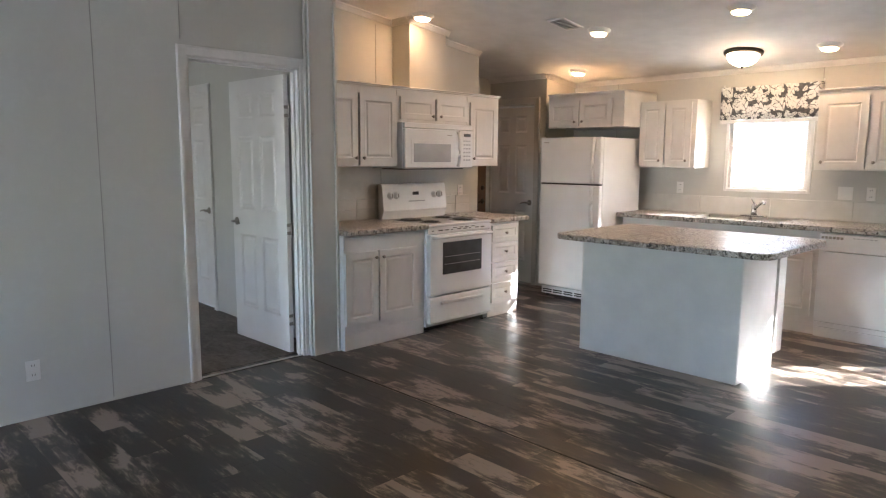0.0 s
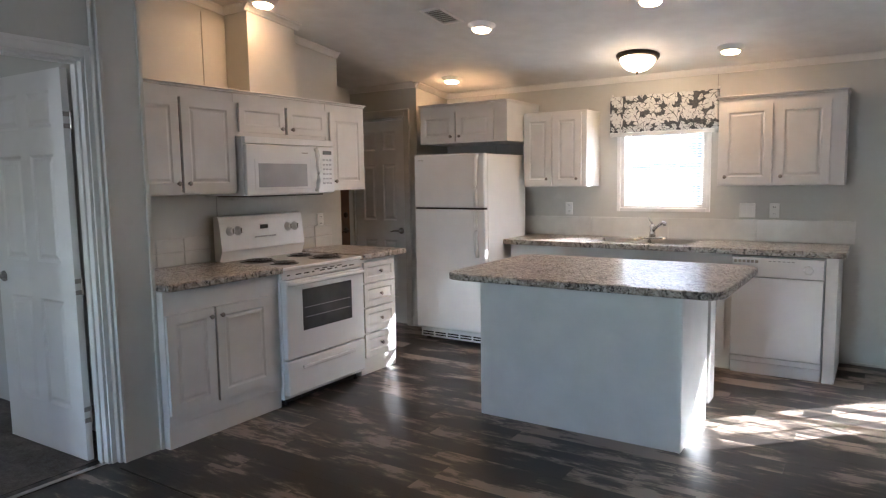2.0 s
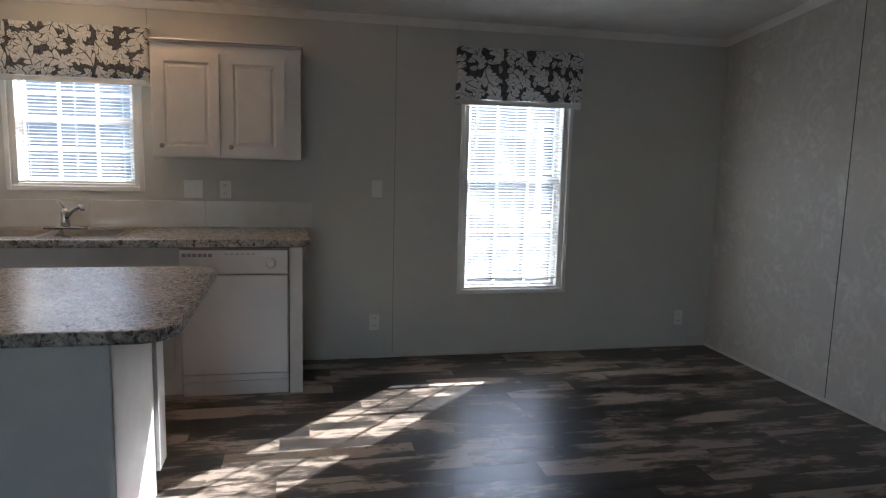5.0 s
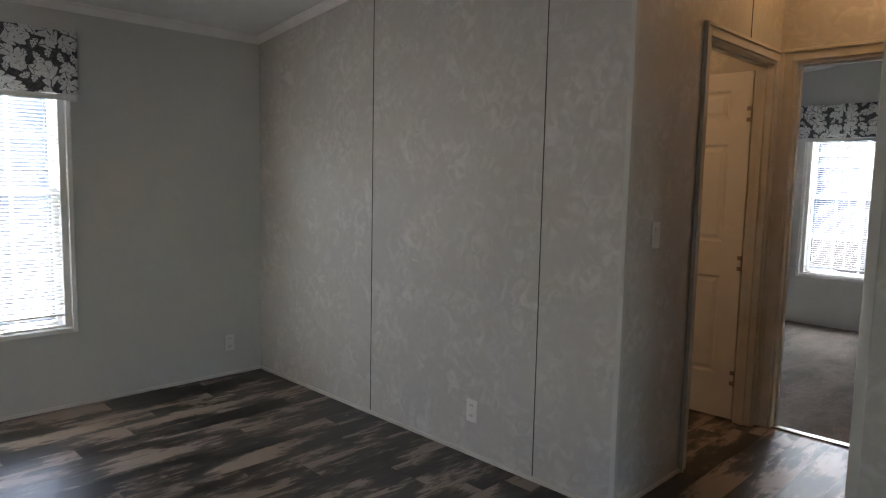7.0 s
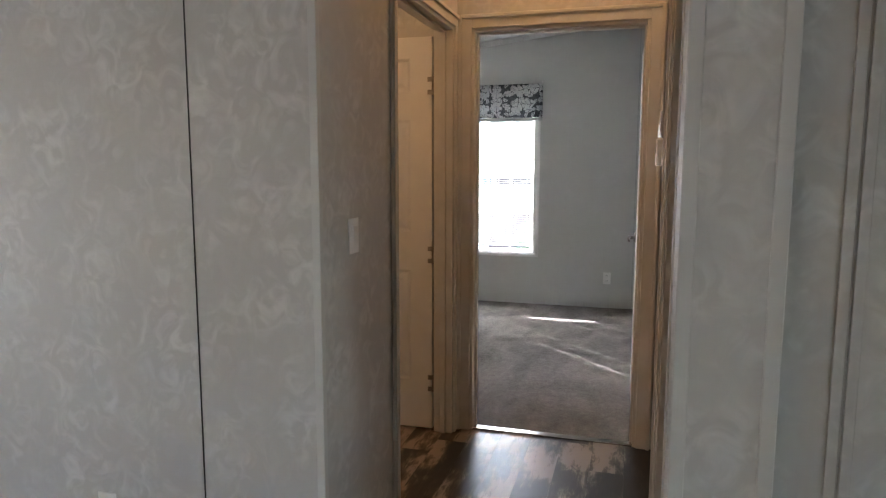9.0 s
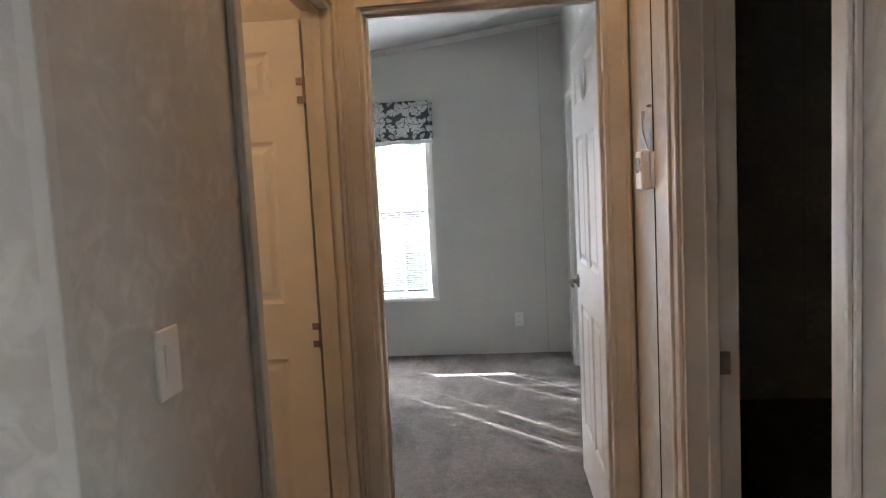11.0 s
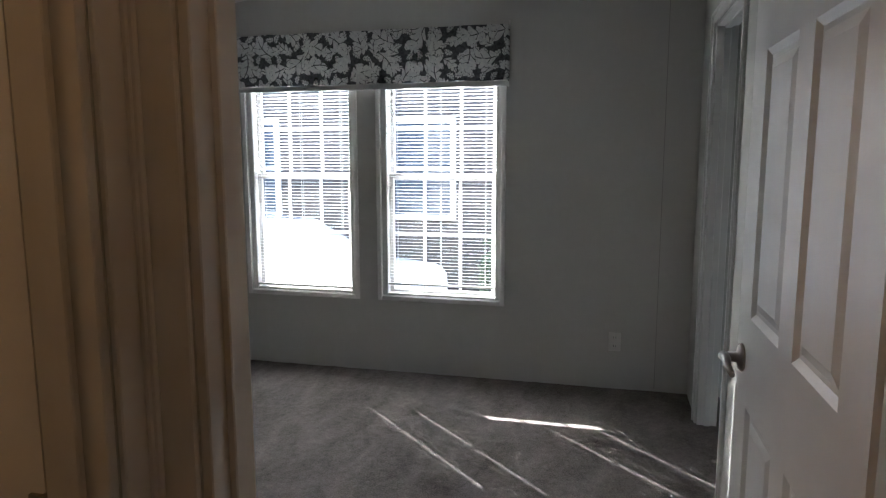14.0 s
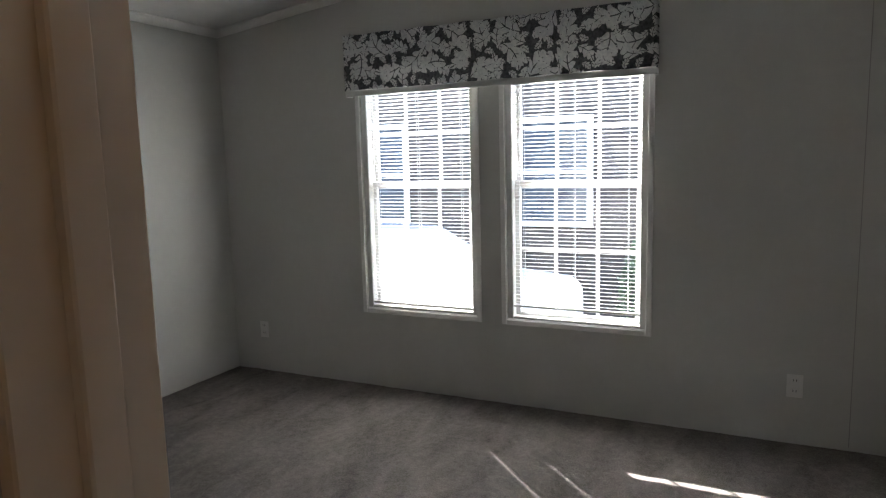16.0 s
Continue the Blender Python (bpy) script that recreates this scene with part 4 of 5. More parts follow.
# double steel sink and faucet
sink = root("sink", pose(-1.72, 6.52, 0.9305), "double-bowl stainless steel sink set in the counter", "sink")
bm = bmesh.new()
W2, D2 = 0.415, 0.25
outer = [(-W2, -D2), (W2, -D2), (W2, D2), (-W2, D2)]
bowls = [(-0.385, -0.02, -0.21, 0.15), (0.02, 0.385, -0.21, 0.15)]
xs, ys = sorted({-W2, W2, -0.385, -0.02, 0.02, 0.385}), sorted({-D2, D2, -0.21, 0.15})
for xa, xb in zip(xs, xs[1:]):
    for ya, yb in zip(ys, ys[1:]):
        bowl = any(abs(xa - q[0]) < 1e-6 and abs(xb - q[1]) < 1e-6 and abs(ya - q[2]) < 1e-6 for q in bowls)
        top4 = [bm.verts.new((x, y, 0.006)) for x, y in ((xa, ya), (xb, ya), (xb, yb), (xa, yb))]
        if not bowl:
            bm.faces.new(top4)
        else:
            low = [bm.verts.new((x, y, -0.042)) for x, y in ((xa + 0.02, ya + 0.02), (xb - 0.02, ya + 0.02), (xb - 0.02, yb - 0.02), (xa + 0.02, yb - 0.02))]
            for i in range(4):
                bm.faces.new((top4[i], top4[(i + 1) % 4], low[(i + 1) % 4], low[i]))
            bm.faces.new(low)
bmesh.ops.remove_doubles(bm, verts=bm.verts, dist=1e-5)
for q in ((-W2 - 0.006, W2 + 0.006, -D2 - 0.006, -D2 + 0.0), (-W2 - 0.006, W2 + 0.006, D2, D2 + 0.006), (-W2 - 0.006, -W2, -D2, D2), (W2, W2 + 0.006, -D2, D2)):
    add_box(bm, *q, 0.0, 0.006)
finish("basin", bm, M_STEEL, sink)
bm = bmesh.new()
for cx in (-0.2, 0.2):
    add_lathe(bm, (cx, -0.03, -0.0415), [(0.045, 0.0), (0.045, 0.002), (0.03, 0.003)], 18)
finish("drain", bm, M_NICKEL, sink, True)
fau = root("faucet", pose(-1.70, 6.725, 0.9371), "single-lever chrome kitchen faucet behind the sink", "faucet")
bm = bmesh.new()
add_box(bm, -0.12, 0.12, -0.028, 0.028, 0.0, 0.012, 0.005, 2)
add_lathe(bm, (0, 0, 0.012), [(0.027, 0.0), (0.026, 0.03), (0.022, 0.05), (0.024, 0.09), (0.018, 0.105), (0.004, 0.11)], 18)
finish("base", bm, M_STEEL, fau, True)
bm = bmesh.new()
add_tube(bm, [(0, 0, 0.06), (0.03, -0.03, 0.085), (0.08, -0.08, 0.12), (0.125, -0.125, 0.145), (0.14, -0.14, 0.142), (0.142, -0.142, 0.12)], [0.014, 0.013, 0.012, 0.013, 0.014, 0.012], 12)
finish("spout", bm, M_STEEL, fau, True)
bm = bmesh.new()
add_tube(bm, [(0, 0, 0.115), (-0.008, 0.0, 0.135), (-0.025, -0.01, 0.165), (-0.032, -0.012, 0.178)], [0.008, 0.008, 0.007, 0.006], 10)
finish("lever", bm, M_STEEL, fau, True)

# island
isl = root("kitchen_island", pose(-2.105, 4.465, 0), "white kitchen island with a plain panelled front", "kitchen island")
boxes("body", [(0.004, 1.205, 0.004, 0.735, 0.10, 0.868), (0.004, 1.205, 0.004, 0.66, 0.0, 0.10)], M_CAB, isl, 0.001)
boxes("front_panel", [(0.0, 1.215, -0.002, 0.0035, 0.0, 0.868)], M_CAB, isl, 0.001)
boxes("corner_strip", [(1.200, 1.2155, -0.0045, -0.0023, 0.0, 0.868)], M_CAB, isl, 0.0005)
boxes("side_panel", [(1.2055, 1.218, 0.004, 0.60, 0.0, 0.868), (1.2055, 1.235, 0.60, 0.735, 0.10, 0.868)], M_CAB, isl, 0.001)
for i in range(3):
    cab_door(isl, 0.02 + 0.4 * i, 0.40 + 0.4 * i, 0.13, 0.84, 0.7465, None)
ct = counter("island_countertop", [(-2.25, 4.255), (-0.655, 4.255), (-0.655, 5.40), (-2.25, 5.40)], 0.869, 0.912, "speckled granite-look island top with rounded corners", (0, 1, 2, 3))


# ---- appliances ----
def rounded(name, items, mat, parent, r=0.010, seg=3):
    return boxes(name, items, mat, parent, r, seg)


rng = root("electric_range", WEST(-3.24, 3.89), "white freestanding electric coil range with a dark oven window", "stove")
W = 0.78
rounded("body", [(0, W, 0.02, 0.645, 0.045, 0.895)], M_APPL, rng, 0.006)
rounded("cooktop", [(-0.003, W + 0.003, -0.012, 0.645, 0.897, 0.922)], M_APPL, rng, 0.008)
rounded("control_strip", [(0.004, W - 0.004, 0.0, 0.0195, 0.845, 0.8955)], M_APPL, rng, 0.004)
boxes("vents", [(0.05 + 0.075 * i, 0.05 + 0.075 * i + (0.05 if i % 3 else 0.022), -0.0012, 0.004, 0.862, 0.870) for i in range(9)] +
      [(0.30 + 0.075 * i, 0.345 + 0.075 * i, -0.0012, 0.004, 0.876, 0.883) for i in range(4)], M_BLACK, rng, 0)
od = rounded("oven_door", [(0.006, W - 0.006, -0.028, 0.0195, 0.315, 0.838)], M_APPL, rng, 0.010)
boxes("oven_window", [(0.15, 0.635, -0.0305, -0.027, 0.49, 0.765)], M_DARKGLASS, od, 0.001)
boxes("oven_rack", [(0.17, 0.615, -0.0312, -0.0306, 0.575, 0.578), (0.17, 0.615, -0.0312, -0.0306, 0.640, 0.643)], M_MWGLASS, od, 0)
bm = bmesh.new()
add_tube(bm, [(0.03, -0.028, 0.812), (0.05, -0.062, 0.815), (0.15, -0.070, 0.818), (0.39, -0.072, 0.819), (0.63, -0.070, 0.818), (0.73, -0.062, 0.815), (0.75, -0.028, 0.812)], 0.014, 12)
finish("oven_handle", bm, M_APPL, od, True)
dr = rounded("drawer", [(0.006, W - 0.006, -0.026, 0.0195, 0.075, 0.305)], M_APPL, rng, 0.010)
rounded("drawer_grip", [(0.13, 0.65, -0.042, -0.0262, 0.235, 0.262)], M_APPL, dr, 0.007)
# dark box between the feet paints the shade under the range
boxes("kick_shade", [(0.03, W - 0.03, 0.05, 0.60, 0.012, 0.044)], M_GAP, rng, 0)
bm = bmesh.new()
for x in (0.04, W - 0.04):
    for y in (0.05, 0.60):
        add_lathe(bm, (x, y, 0.0), [(0.016, 0.0), (0.016, 0.008), (0.006, 0.010), (0.006, 0.046)], 12)
finish("feet", bm, M_BLACK, rng, True)
bm = bmesh.new()
prof = ((0.600, 0.922), (0.575, 0.985), (0.568, 1.00), (0.590, 1.20), (0.600, 1.232), (0.615, 1.240), (0.648, 1.240), (0.648, 0.922))
rows = [[bm.verts.new((x, y, z)) for y, z in prof] for x in (0.0, W)]
for i in range(len(prof)):
    j = (i + 1) % len(prof)
    bm.faces.new((rows[0][i], rows[0][j], rows[1][j], rows[1][i]))
bm.faces.new(rows[0][::-1])
bm.faces.new(rows[1])
bg = finish("backguard", bm, M_APPL, rng)
boxes("clock_display", [(0.355, 0.425, 0.576, 0.584, 1.135, 1.165)], M_BLACK, bg, 0.001)
boxes("button_marks", [(0.30 + 0.026 * i, 0.316 + 0.026 * i, 0.5715, 0.579, 1.075, 1.084) for i in range(8)], M_MWGLASS, bg, 0)
for x in (0.085, 0.155, 0.625, 0.695):
    bm = bmesh.new()
    q = Vector((0, -1, 0.1)).to_track_quat("Z", "Y")
    add_lathe(bm, (x, 0.583, 1.135), [(0.033, 0.0), (0.030, 0.006), (0.024, 0.008), (0.022, 0.028), (0.018, 0.031)], 20, q)
    kb = finish("control_knob", bm, M_APPL, bg, True)
    boxes("pointer", [(x - 0.0035, x + 0.0035, 0.545, 0.556, 1.12, 1.155)], M_STEEL, bg, 0.001)
for x, y, r in ((0.19, 0.17, 0.075), (0.59, 0.17, 0.10), (0.19, 0.43, 0.10), (0.59, 0.43, 0.075)):
    bm = bmesh.new()
    add_lathe(bm, (x, y, 0.9225), [(r + 0.022, 0.0), (r + 0.022, 0.004), (r + 0.012, 0.005), (r + 0.006, 0.002)], 28)
    finish("drip_bowl", bm, M_BLACK, rng, True)
    bm = bmesh.new()
    turns = 4
    add_tube(bm, [((x + (0.016 + (r - 0.016) * i / 96) * math.cos(i * turns * 2 * math.pi / 96)), y + (0.016 + (r - 0.016) * i / 96) * math.sin(i * turns * 2 * math.pi / 96), 0.931) for i in range(97)], 0.0055, 6)
    finish("coil_burner", bm, M_BLACK, rng, True)

mw = root("microwave", WEST(-3.507, 3.86), "white over-the-range microwave with a bowed handle", "microwave")
rounded("body", [(0, 0.835, 0.018, 0.42, 1.382, 1.772)], M_APPL, mw, 0.005)
mdoor = rounded("door", [(0.004, 0.655, -0.016, 0.0175, 1.387, 1.720)], M_APPL, mw, 0.008)
boxes("window_frame", [(0.07, 0.585, -0.0185, -0.0155, 1.42, 1.625)], M_APPL, mdoor, 0.002)
boxes("door_screen", [(0.10, 0.545, -0.0200, -0.018, 1.437, 1.595)], M_MWGLASS, mdoor, 0.001)
boxes("maker_mark", [(0.50, 0.56, -0.0172, -0.0155, 1.668, 1.674)], M_NICKEL, mdoor, 0)
rounded("control_panel", [(0.660, 0.831, -0.014, 0.0175, 1.387, 1.720)], M_APPL, mw, 0.006)
rounded("vent_strip", [(0.004, 0.831, -0.010, 0.0175, 1.724, 1.769)], M_APPL, mw, 0.004)
boxes("display", [(0.715, 0.805, -0.0162, -0.0135, 1.665, 1.692)], M_BLACK, mw, 0.001)
boxes("key_marks", [(0.712 + 0.034 * i, 0.734 + 0.034 * i, -0.0152, -0.0135, 1.45 + 0.034 * j, 1.462 + 0.034 * j) for i in range(3) for j in range(6)], M_MWGLASS, mw, 0)
bm = bmesh.new()
add_tube(bm, [(0.632, -0.016, 1.405), (0.632, -0.035, 1.42), (0.626, -0.052, 1.48), (0.623, -0.058, 1.553), (0.626, -0.052, 1.63), (0.632, -0.035, 1.69), (0.632, -0.016, 1.702)], [0.012, 0.014, 0.016, 0.017, 0.016, 0.014, 0.012], 12)
finish("handle", bm, M_APPL, mdoor, True)
boxes("underside_grille", [(0.06, 0.775, 0.05, 0.36, 1.372, 1.3815)], M_BLACK, mw, 0.002)

fr = root("refrigerator", pose(-3.605, 5.868, 0), "white top-freezer refrigerator with moulded handles", "refrigerator")
FW = 0.735
rounded("cabinet", [(0.004, FW - 0.004, 0.062, 0.78, 0.025, 1.685)], M_APPL, fr, 0.008)
fz = rounded("freezer_door", [(0, FW, 0.0, 0.058, 1.222, 1.690)], M_APPL, fr, 0.014)
fd = rounded("fridge_door", [(0, FW, 0.0, 0.058, 0.125, 1.207)], M_APPL, fr, 0.014)
for par, a, b in ((fz, 1.232, 1.675), (fd, 0.80, 1.198)):
    bm = bmesh.new()
    n = 9
    pts = [(FW - 0.075, 0.0 - 0.036 * math.sin(math.pi * min(1.0, (0.12 + 0.88 * i / n))) ** 0.5 if par is fd else -0.036 * math.sin(math.pi * min(1.0, 1 - 0.88 * i / n)) ** 0.5, b - (b - a) * i / n) for i in range(n + 1)]
    add_tube(bm, pts, [0.018] * 10, 10)
    finish("handle", bm, M_APPL, par, True)
boxes("maker_mark", [(0.045, 0.105, -0.0012, 0.002, 1.636, 1.641)], M_NICKEL, fz, 0)
gr = boxes("toe_grille", [(0.02, FW - 0.02, 0.045, 0.07, 0.03, 0.115)], M_APPL, fr, 0.003)
boxes("grille_slots", [(0.04 + 0.135 * i, 0.155 + 0.135 * i, 0.0435, 0.046, 0.048 + 0.022 * j, 0.060 + 0.022 * j) for i in range(5) for j in range(2)], M_GAP, gr, 0)
boxes("gasket", [(0.012, FW - 0.012, 0.012, 0.062, 1.2075, 1.2215)], M_GAP, fr, 0)
boxes("feet", [(0.04, 0.08, 0.1, 0.16, 0.0, 0.026), (FW - 0.08, FW - 0.04, 0.1, 0.16, 0.0, 0.026), (0.04, 0.08, 0.66, 0.72, 0.0, 0.026), (FW - 0.08, FW - 0.04, 0.66, 0.72, 0.0, 0.026)], M_BLACK, fr, 0.002)

dw = root("dishwasher", pose(-0.965, 6.215, 0), "white built-in dishwasher with a round dial", "dishwasher")
rounded("body", [(0.0, 0.605, 0.03, 0.62, 0.02, 0.875)], M_APPL, dw, 0.003)
rounded("door", [(0.004, 0.601, -0.016, 0.029, 0.135, 0.725)], M_APPL, dw, 0.008)
cp = rounded("control_panel", [(0.004, 0.601, -0.020, 0.029, 0.730, 0.872)], M_APPL, dw, 0.008)
boxes("vent_slots", [(0.02 + 0.028 * i, 0.042 + 0.028 * i, -0.0215, -0.018, 0.832, 0.852) for i in range(6)], M_NICKEL, cp, 0)
boxes("button_marks", [(0.25 + 0.03 * i, 0.268 + 0.03 * i, -0.0212, -0.018, 0.845, 0.851) for i in range(6)], M_MWGLASS, cp, 0)
bm = bmesh.new()
add_lathe(bm, (0.505, -0.019, 0.795), [(0.032, 0.0), (0.031, 0.006), (0.025, 0.008), (0.023, 0.020), (0.018, 0.022)], 22, Vector((0, -1, 0)).to_track_quat("Z", "Y"))
finish("dial", bm, M_APPL, cp, True)
rounded("kick_plate", [(0.004, 0.601, 0.010, 0.029, 0.0, 0.085), (0.004, 0.601, -0.002, 0.029, 0.090, 0.130)], M_APPL, dw, 0.003)

# ---- lights and ceiling things ----
def tilt_of(y):
    return math.degrees(math.atan(-0.12)) if y >= 2.9 else math.degrees(math.atan(0.10))


CAN = None
for x, y in ((-3.53, 4.10), (-1.27, 5.11), (-2.46, 5.13), (-1.03, 6.31), (-3.46, 6.30)):
    m = pose(x, y, ceil_z(y), tilt_of(y))
    if CAN is None:
        CAN = root("recessed_light", m, "lit ceiling downlight with a white trim ring", "ceiling light", "ceiling downlights")
        bm = bmesh.new()
        add_lathe(bm, (0, 0, 0), [(0.098, 0.004), (0.096, -0.006), (0.080, -0.016), (0.072, -0.034), (0.066, -0.036), (0.064, -0.020), (0.064, 0.004)], 28)
        finish("trim_ring", bm, M_TRIM, CAN, True)
        bm = bmesh.new()
        add_lathe(bm, (0, 0, 0), [(0.0635, -0.018), (0.0635, -0.034), (0.058, -0.042), (0.03, -0.048), (0.001, -0.049)], 24)
        finish("lens", bm, M_CANGLOW, CAN, True)
    else:
        copy_thing(CAN, m)


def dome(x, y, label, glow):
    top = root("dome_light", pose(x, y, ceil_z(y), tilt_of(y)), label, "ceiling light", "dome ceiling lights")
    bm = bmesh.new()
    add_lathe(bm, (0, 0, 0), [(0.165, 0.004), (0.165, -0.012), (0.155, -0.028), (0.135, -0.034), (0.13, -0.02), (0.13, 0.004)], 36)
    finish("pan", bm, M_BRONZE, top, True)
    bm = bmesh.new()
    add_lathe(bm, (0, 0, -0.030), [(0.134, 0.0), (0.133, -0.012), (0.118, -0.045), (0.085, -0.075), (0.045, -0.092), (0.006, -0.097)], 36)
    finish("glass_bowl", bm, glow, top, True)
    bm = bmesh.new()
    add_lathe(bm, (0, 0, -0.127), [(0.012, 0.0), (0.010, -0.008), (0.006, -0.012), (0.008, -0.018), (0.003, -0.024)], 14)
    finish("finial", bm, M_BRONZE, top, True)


dome(-1.70, 6.25, "lit frosted glass dome light with a bronze rim", M_DOMEGLOW)
dome(4.05, 3.50, "lit frosted glass dome light over the hall", M_HALLGLOW)
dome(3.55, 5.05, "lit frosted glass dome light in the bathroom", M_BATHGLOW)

vent = root("air_vent", pose(-2.61, 4.85, ceil_z(4.85), tilt_of(4.85)), "white louvred ceiling air vent", "vent")
boxes("frame", [(-0.085, 0.085, -0.15, -0.125, -0.012, 0.003), (-0.085, 0.085, 0.125, 0.15, -0.012, 0.003), (-0.085, -0.062, -0.125, 0.125, -0.012, 0.003), (0.062, 0.085, -0.125, 0.125, -0.012, 0.003)], M_TRIM, vent, 0.003)
boxes("back", [(-0.062, 0.062, -0.125, 0.125, -0.002, 0.002)], M_JOINT, vent, 0)
bm = bmesh.new()
for i in range(7):
    y = -0.105 + 0.035 * i
    vs = add_box(bm, -0.062, 0.062, y - 0.010, y + 0.010, -0.010, -0.008)
    for v in vs:
        v.co.z += (v.co.y - y) * 0.5
finish("louvres", bm, M_TRIM, vent)


# ---- plates ----
def outlet(m, label="white duplex outlet on the wall"):
    top = root("wall_outlet", m, label, "outlet", "wall outlets")
    boxes("plate", [(-0.036, 0.036, -0.006, 0.001, -0.058, 0.058)], M_PLASTIC, top, 0.003, 2)
    for z in (0.012, -0.042):
        boxes("socket", [(-0.017, 0.017, -0.0085, -0.0062, z, z + 0.030)], M_PLASTIC, top, 0.001)
    boxes("slots", [(sx - 0.0015, sx + 0.0015, -0.0092, -0.008, zc - 0.002, zc + 0.008) for sx in (-0.007, 0.007) for zc in (0.027, -0.027)], M_GAP, top, 0)
    return top


def switch(m, gang=1, label="white rocker light switch on the wall"):
    top = root("light_switch", m, label, "switch", "light switches")
    w = 0.036 + 0.023 * (gang - 1)
    boxes("plate", [(-w, w, -0.006, 0.001, -0.058, 0.058)], M_PLASTIC, top, 0.003, 2)
    for g in range(gang):
        cx = (g - (gang - 1) / 2) * 0.046
        bm = bmesh.new()
        vs = add_box(bm, cx - 0.016, cx + 0.016, -0.010, -0.0062, -0.033, 0.033)
        for v in vs:
            if v.co.y < -0.008 and v.co.z < 0:
                v.co.y += 0.0035
        finish("rocker", bm, M_PLASTIC, top)
    return top


N, E_, W_, S_ = 0, -90, 90, 180
for x, z in ((0.22, 0.26), (2.60, 0.23), (-0.77, 1.18), (-2.52, 1.18)):
    outlet(pose(x, YN, z, 0, 0, N))
switch(pose(-0.97, YN, 1.18), 2)
switch(pose(0.23, YN, 1.20))
outlet(pose(XW, 1.015, 0.28, 0, 0, 90))
outlet(pose(XE, 4.775, 0.235, 0, 0, -90))
switch(pose(3.09, YH, 1.175))
outlet(pose(XB, 3.31, 0.30, 0, 0, -90))
outlet(pose(XB, 6.60, 0.30, 0, 0, -90))
outlet(pose(XK, 4.98, 1.15, 0, 0, 90))

# thermostat with a loose tag tucked over it, and a wall switch further along the hall
th = root("thermostat", pose(4.13, YM, 1.462, 0, 0, 180), "white wall thermostat with a small display", "thermostat")
boxes("back_plate", [(-0.042, 0.042, -0.012, -0.0005, -0.054, 0.054)], M_PLASTIC, th, 0.002)
rounded("body", [(-0.045, 0.045, -0.040, -0.0125, -0.058, 0.058)], M_PLASTIC, th, 0.007)
boxes("display", [(-0.032, 0.012, -0.0415, -0.0395, -0.004, 0.036)], M_MWGLASS, th, 0.001)
boxes("display_rim", [(-0.035, 0.015, -0.0408, -0.0392, -0.007, 0.039)], M_BLACK, th, 0)
boxes("buttons", [(0.022, 0.034, -0.043, -0.0395, 0.018, 0.034), (0.022, 0.034, -0.043, -0.0395, -0.002, 0.014)], M_NICKEL, th, 0.001)
bm = bmesh.new()
pts = [(-0.035, 0.062), (0.030, 0.062), (0.040, 0.115), (0.005, 0.175), (-0.012, 0.178), (-0.046, 0.12)]
fr_ = [bm.verts.new((x, -0.020 + 0.014 * math.sin(x * 60 + z * 20), z)) for x, z in pts]
mid = bm.verts.new((-0.002, -0.034, 0.11))
for i in range(len(pts)):
    bm.faces.new((fr_[i], fr_[(i + 1) % len(pts)], mid))
tag = finish("hanging_tag", bm, M_FOIL, None, m=pose(4.13, YM, 1.462, 0, 0, 180))
tagged(tag, "crumpled grey plastic tag hanging above the thermostat", "tag")
tag.modifiers.new("thickness", "SOLIDIFY").thickness = 0.003
bm = bmesh.new()
add_lathe(bm, (0, 0, 0), [(0.005, 0.0), (0.005, 0.004), (0.003, 0.012)], 10, Vector((0, -1, 0)).to_track_quat("Z", "Y"))
nail = finish("wall_nail", bm, M_NICKEL, None, True, pose(4.13, YM, 1.652, 0, 0, 180))
tagged(nail, "small metal nail in the wall holding a tag", "nail")

# ---- outside ----
gr = boxes("ground", [(-300, 300, -300, 300, -0.75, -0.70)], M_CONCRETE, bevel=0)
tagged(gr, "sunlit pale concrete and gravel ground", "ground", kind="structure")
boxes("foundation_skirt", [(-7.3, XB + 0.12, 6.86, 6.975, -0.72, -0.062), (XB, XB + 0.12, 0.0, 6.86, -0.72, -0.062), (-7.3, 2.5, -2.6, -2.5, -0.72, -0.062), (-7.3, -7.2, -2.5, 6.86, -0.72, -0.062)], M_SIDINGW, bevel=0)
tagged(bpy.data.objects["foundation_skirt"], "white skirting under the home", "skirting", kind="structure")


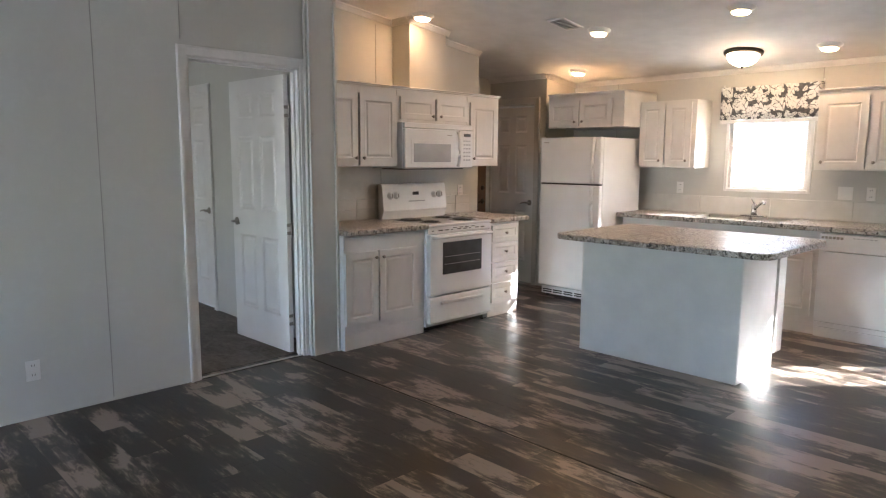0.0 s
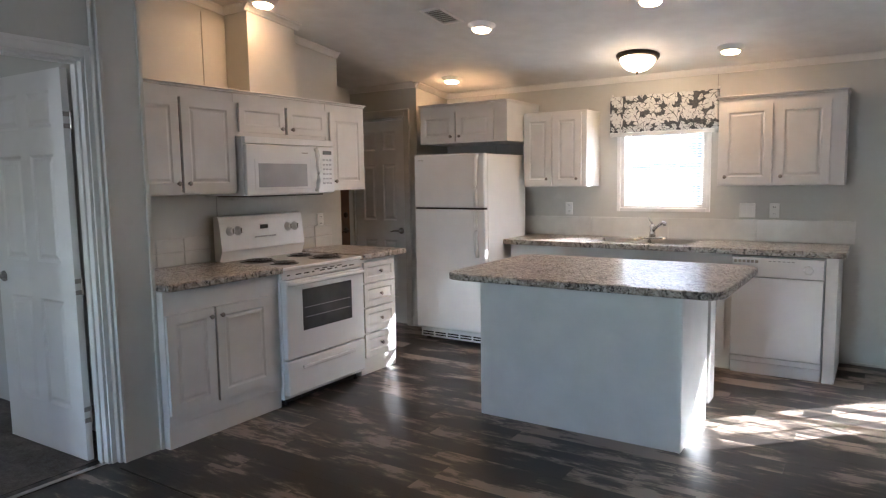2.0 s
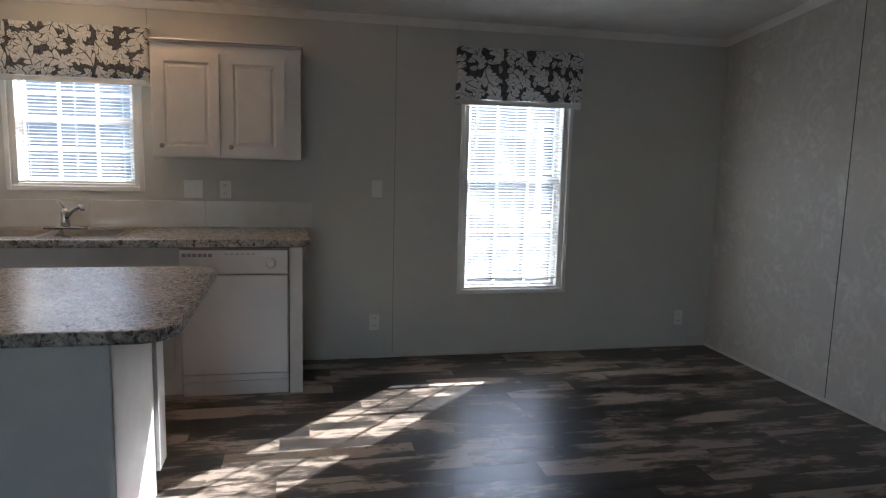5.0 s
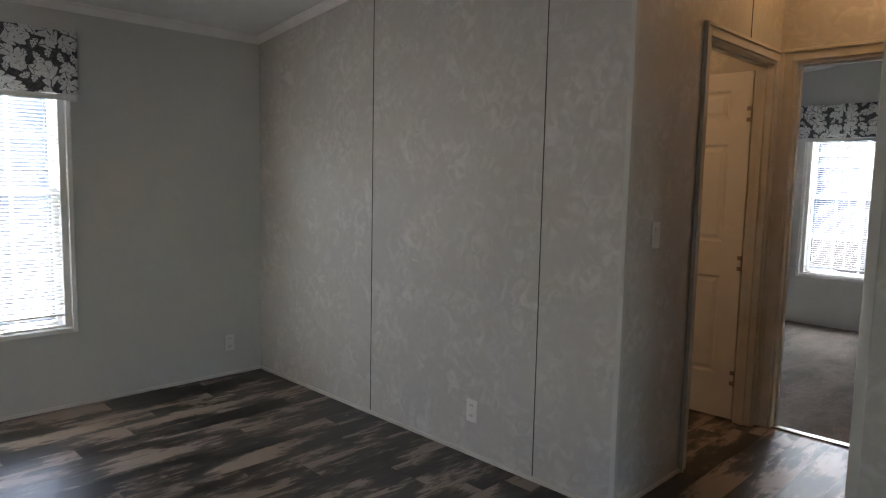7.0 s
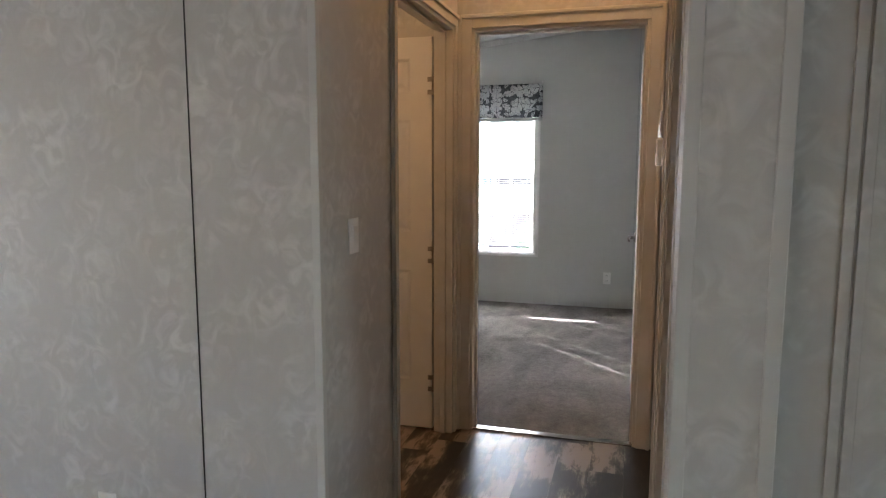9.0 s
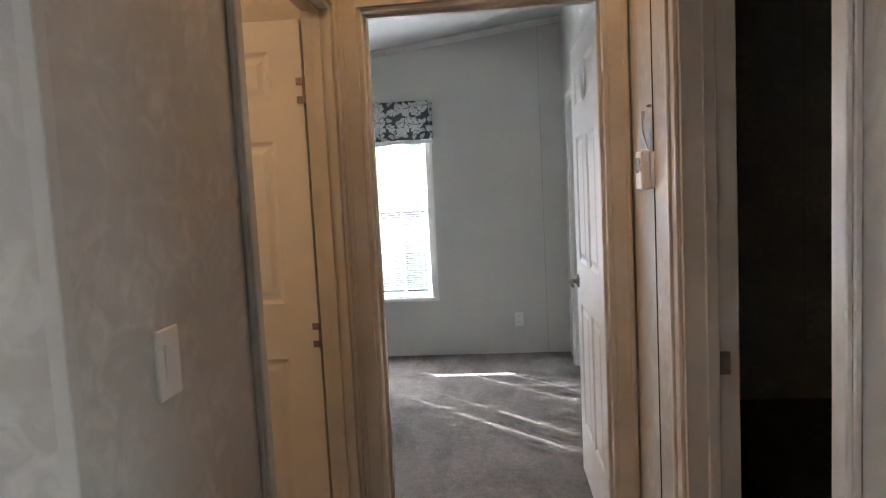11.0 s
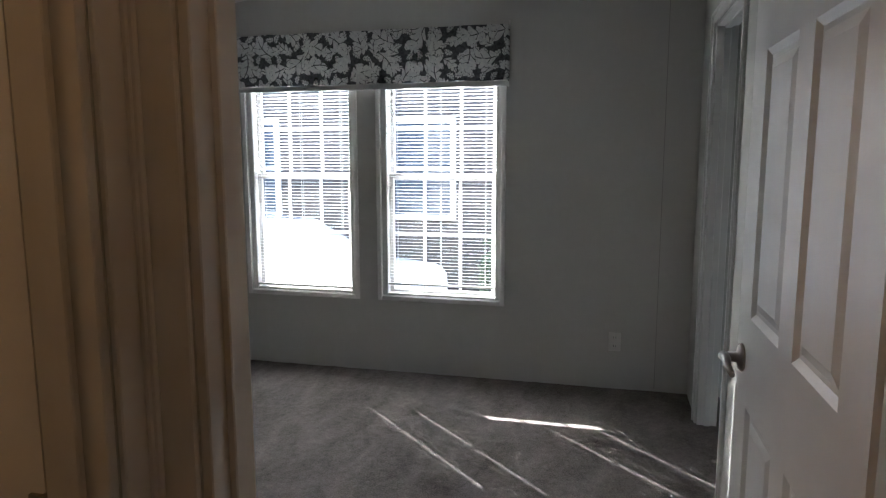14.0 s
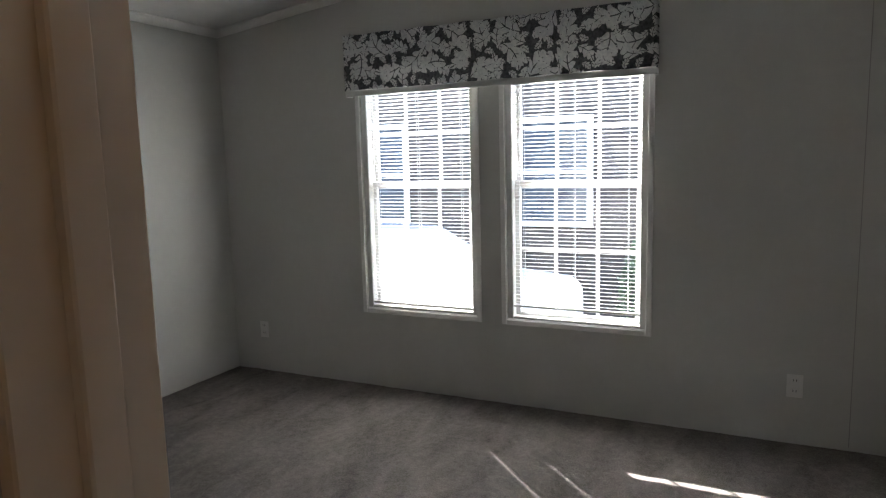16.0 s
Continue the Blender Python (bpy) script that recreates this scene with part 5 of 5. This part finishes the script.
def house(m, length, depth, label, mat):
    top = root("neighbour_house", m, label, "house")
    H0 = 2.75
    items = []
    z = -0.70
    k = 0
    while z < H0:
        items.append((-length / 2 - 0.004 * (k % 2), length / 2, 0.0 - 0.012 * (k % 2), depth, z, z + 0.30))
        z += 0.30
        k += 1
    boxes("wall", items, mat, top, 0)
    bm = bmesh.new()
    ring = [[bm.verts.new((x, y, zz)) for y, zz in ((-0.4, H0), (depth / 2, H0 + 1.2), (depth + 0.4, H0), (depth + 0.4, H0 + 0.15), (depth / 2, H0 + 1.38), (-0.4, H0 + 0.15))] for x in (-length / 2 - 0.4, length / 2 + 0.4)]
    for i in range(6):
        j = (i + 1) % 6
        bm.faces.new((ring[0][i], ring[0][j], ring[1][j], ring[1][i]))
    bm.faces.new(ring[0][::-1])
    bm.faces.new(ring[1])
    finish("roof", bm, M_ROOF, top)
    for x in [-length / 2 + 1.6 + 2.6 * i for i in range(int((length - 2) / 2.6))]:
        wd = boxes("window", [(x - 0.5, x + 0.5, -0.06, -0.013, 0.55, 0.62), (x - 0.5, x + 0.5, -0.06, -0.013, 1.88, 1.95), (x - 0.5, x - 0.43, -0.06, -0.013, 0.62, 1.88), (x + 0.43, x + 0.5, -0.06, -0.013, 0.62, 1.88), (x - 0.43, x + 0.43, -0.05, -0.013, 1.22, 1.27)], M_SIDINGW, top, 0)
        boxes("pane", [(x - 0.43, x + 0.43, -0.03, -0.014, 0.62, 1.88)], M_OUTGLASS, wd, 0)
    return top


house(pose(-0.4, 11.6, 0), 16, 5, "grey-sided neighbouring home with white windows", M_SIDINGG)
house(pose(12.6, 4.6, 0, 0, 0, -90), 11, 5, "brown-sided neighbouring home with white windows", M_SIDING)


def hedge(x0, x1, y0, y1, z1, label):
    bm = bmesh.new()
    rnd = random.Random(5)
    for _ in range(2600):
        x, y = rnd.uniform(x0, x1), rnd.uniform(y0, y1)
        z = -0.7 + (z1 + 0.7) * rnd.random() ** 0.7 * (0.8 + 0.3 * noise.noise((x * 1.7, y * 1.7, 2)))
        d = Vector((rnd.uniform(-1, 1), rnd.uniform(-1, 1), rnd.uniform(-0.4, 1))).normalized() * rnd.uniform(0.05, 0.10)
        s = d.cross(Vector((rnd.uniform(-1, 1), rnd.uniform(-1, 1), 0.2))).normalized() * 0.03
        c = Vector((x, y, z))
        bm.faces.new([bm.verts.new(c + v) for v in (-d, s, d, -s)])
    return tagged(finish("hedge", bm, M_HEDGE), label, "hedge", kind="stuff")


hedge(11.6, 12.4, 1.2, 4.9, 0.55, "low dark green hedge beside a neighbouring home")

car = root("parked_car", pose(10.4, 7.4, -0.70, 0, 0, 80), "white car parked between the homes", "car")
bm = bmesh.new()
sect = [(-2.2, 0.45, 0.78), (-2.1, 0.35, 0.95), (-1.3, 0.3, 1.0), (-0.6, 0.3, 1.42), (0.6, 0.3, 1.45), (1.5, 0.3, 1.02), (2.1, 0.35, 0.9), (2.25, 0.45, 0.7)]
rows = []
for x, a, b in sect:
    wv = 0.86
    tw = 0.62 if b > 1.2 else 0.80
    rows.append([bm.verts.new(v) for v in ((x, -wv, a), (x, wv, a), (x, wv, min(b, 0.9)), (x, tw, b), (x, -tw, b), (x, -wv, min(b, 0.9)))])
for a, b in zip(rows, rows[1:]):
    for i in range(6):
        j = (i + 1) % 6
        bm.faces.new((a[i], a[j], b[j], b[i]))
bm.faces.new(rows[0][::-1])
bm.faces.new(rows[-1])
bmesh.ops.bevel(bm, geom=list(bm.edges), offset=0.05, segments=2, affect="EDGES", profile=0.5)
finish("body", bm, M_CARPAINT, car, True)
for x in (-1.4, 1.4):
    for y in (-0.80, 0.80):
        bm = bmesh.new()
        add_lathe(bm, (x, y, 0.32), [(0.20, -0.10), (0.31, -0.09), (0.32, 0.0), (0.31, 0.09), (0.20, 0.10)], 20, Vector((0, 1, 0)).to_track_quat("Z", "Y"))
        finish("wheel", bm, M_BLACK, car, True)

# ---- floor planks, last ----
PLANK = {}
PITCH = 0.155


def plank_mesh(length):
    key = round(length, 2)
    if key not in PLANK:
        bm = bmesh.new()
        add_box(bm, -length / 2 + 0.0001, length / 2 - 0.0001, -PITCH / 2 + 0.0001, PITCH / 2 - 0.0001, -0.004, 0.0, 0.0004)
        bmesh.ops.recalc_face_normals(bm, faces=bm.faces)
        me = bpy.data.meshes.new("plank")
        bm.to_mesh(me)
        bm.free()
        me.materials.append(M_FLOOR)
        PLANK[key] = me
    return PLANK[key]


rnd = random.Random(11)
rest = bmesh.new()
count = 0
row = 0
y = -2.5 + PITCH / 2
while y < 6.95:
    xa, xb = (-3.5, 2.44) if y < 2.75 else (-5.6, 4.45)
    if y < 3.0 and y >= 2.75:
        xa, xb = -3.4, 2.4
    if y > 6.86:
        xb = 2.9
    x = xa - rnd.choice((0.0, 0.2, 0.35, 0.5))
    while x < xb:
        L = rnd.choice((0.45, 0.60, 0.90, 0.90, 1.20, 1.20))
        x0, x1 = max(x, xa), min(x + L, xb)
        x += L
        if x1 - x0 < 0.04:
            continue
        cx = (x0 + x1) / 2
        if -3.0 < cx < 2.9 and 1.55 < y < 6.9 and count < 300:
            ob = new("plank", plank_mesh(round(x1 - x0, 2)))
            ob.parent = floor
            ob.location = (cx, y, 0.0)
            count += 1
        else:
            add_box(rest, x0 + 0.0001, x1 - 0.0001, y - PITCH / 2 + 0.0001, y + PITCH / 2 - 0.0001, -0.004, 0.0, 0.0004)
    y += PITCH
    row += 1
tagged(finish("planks", rest, M_FLOOR, floor), kind="stuff")
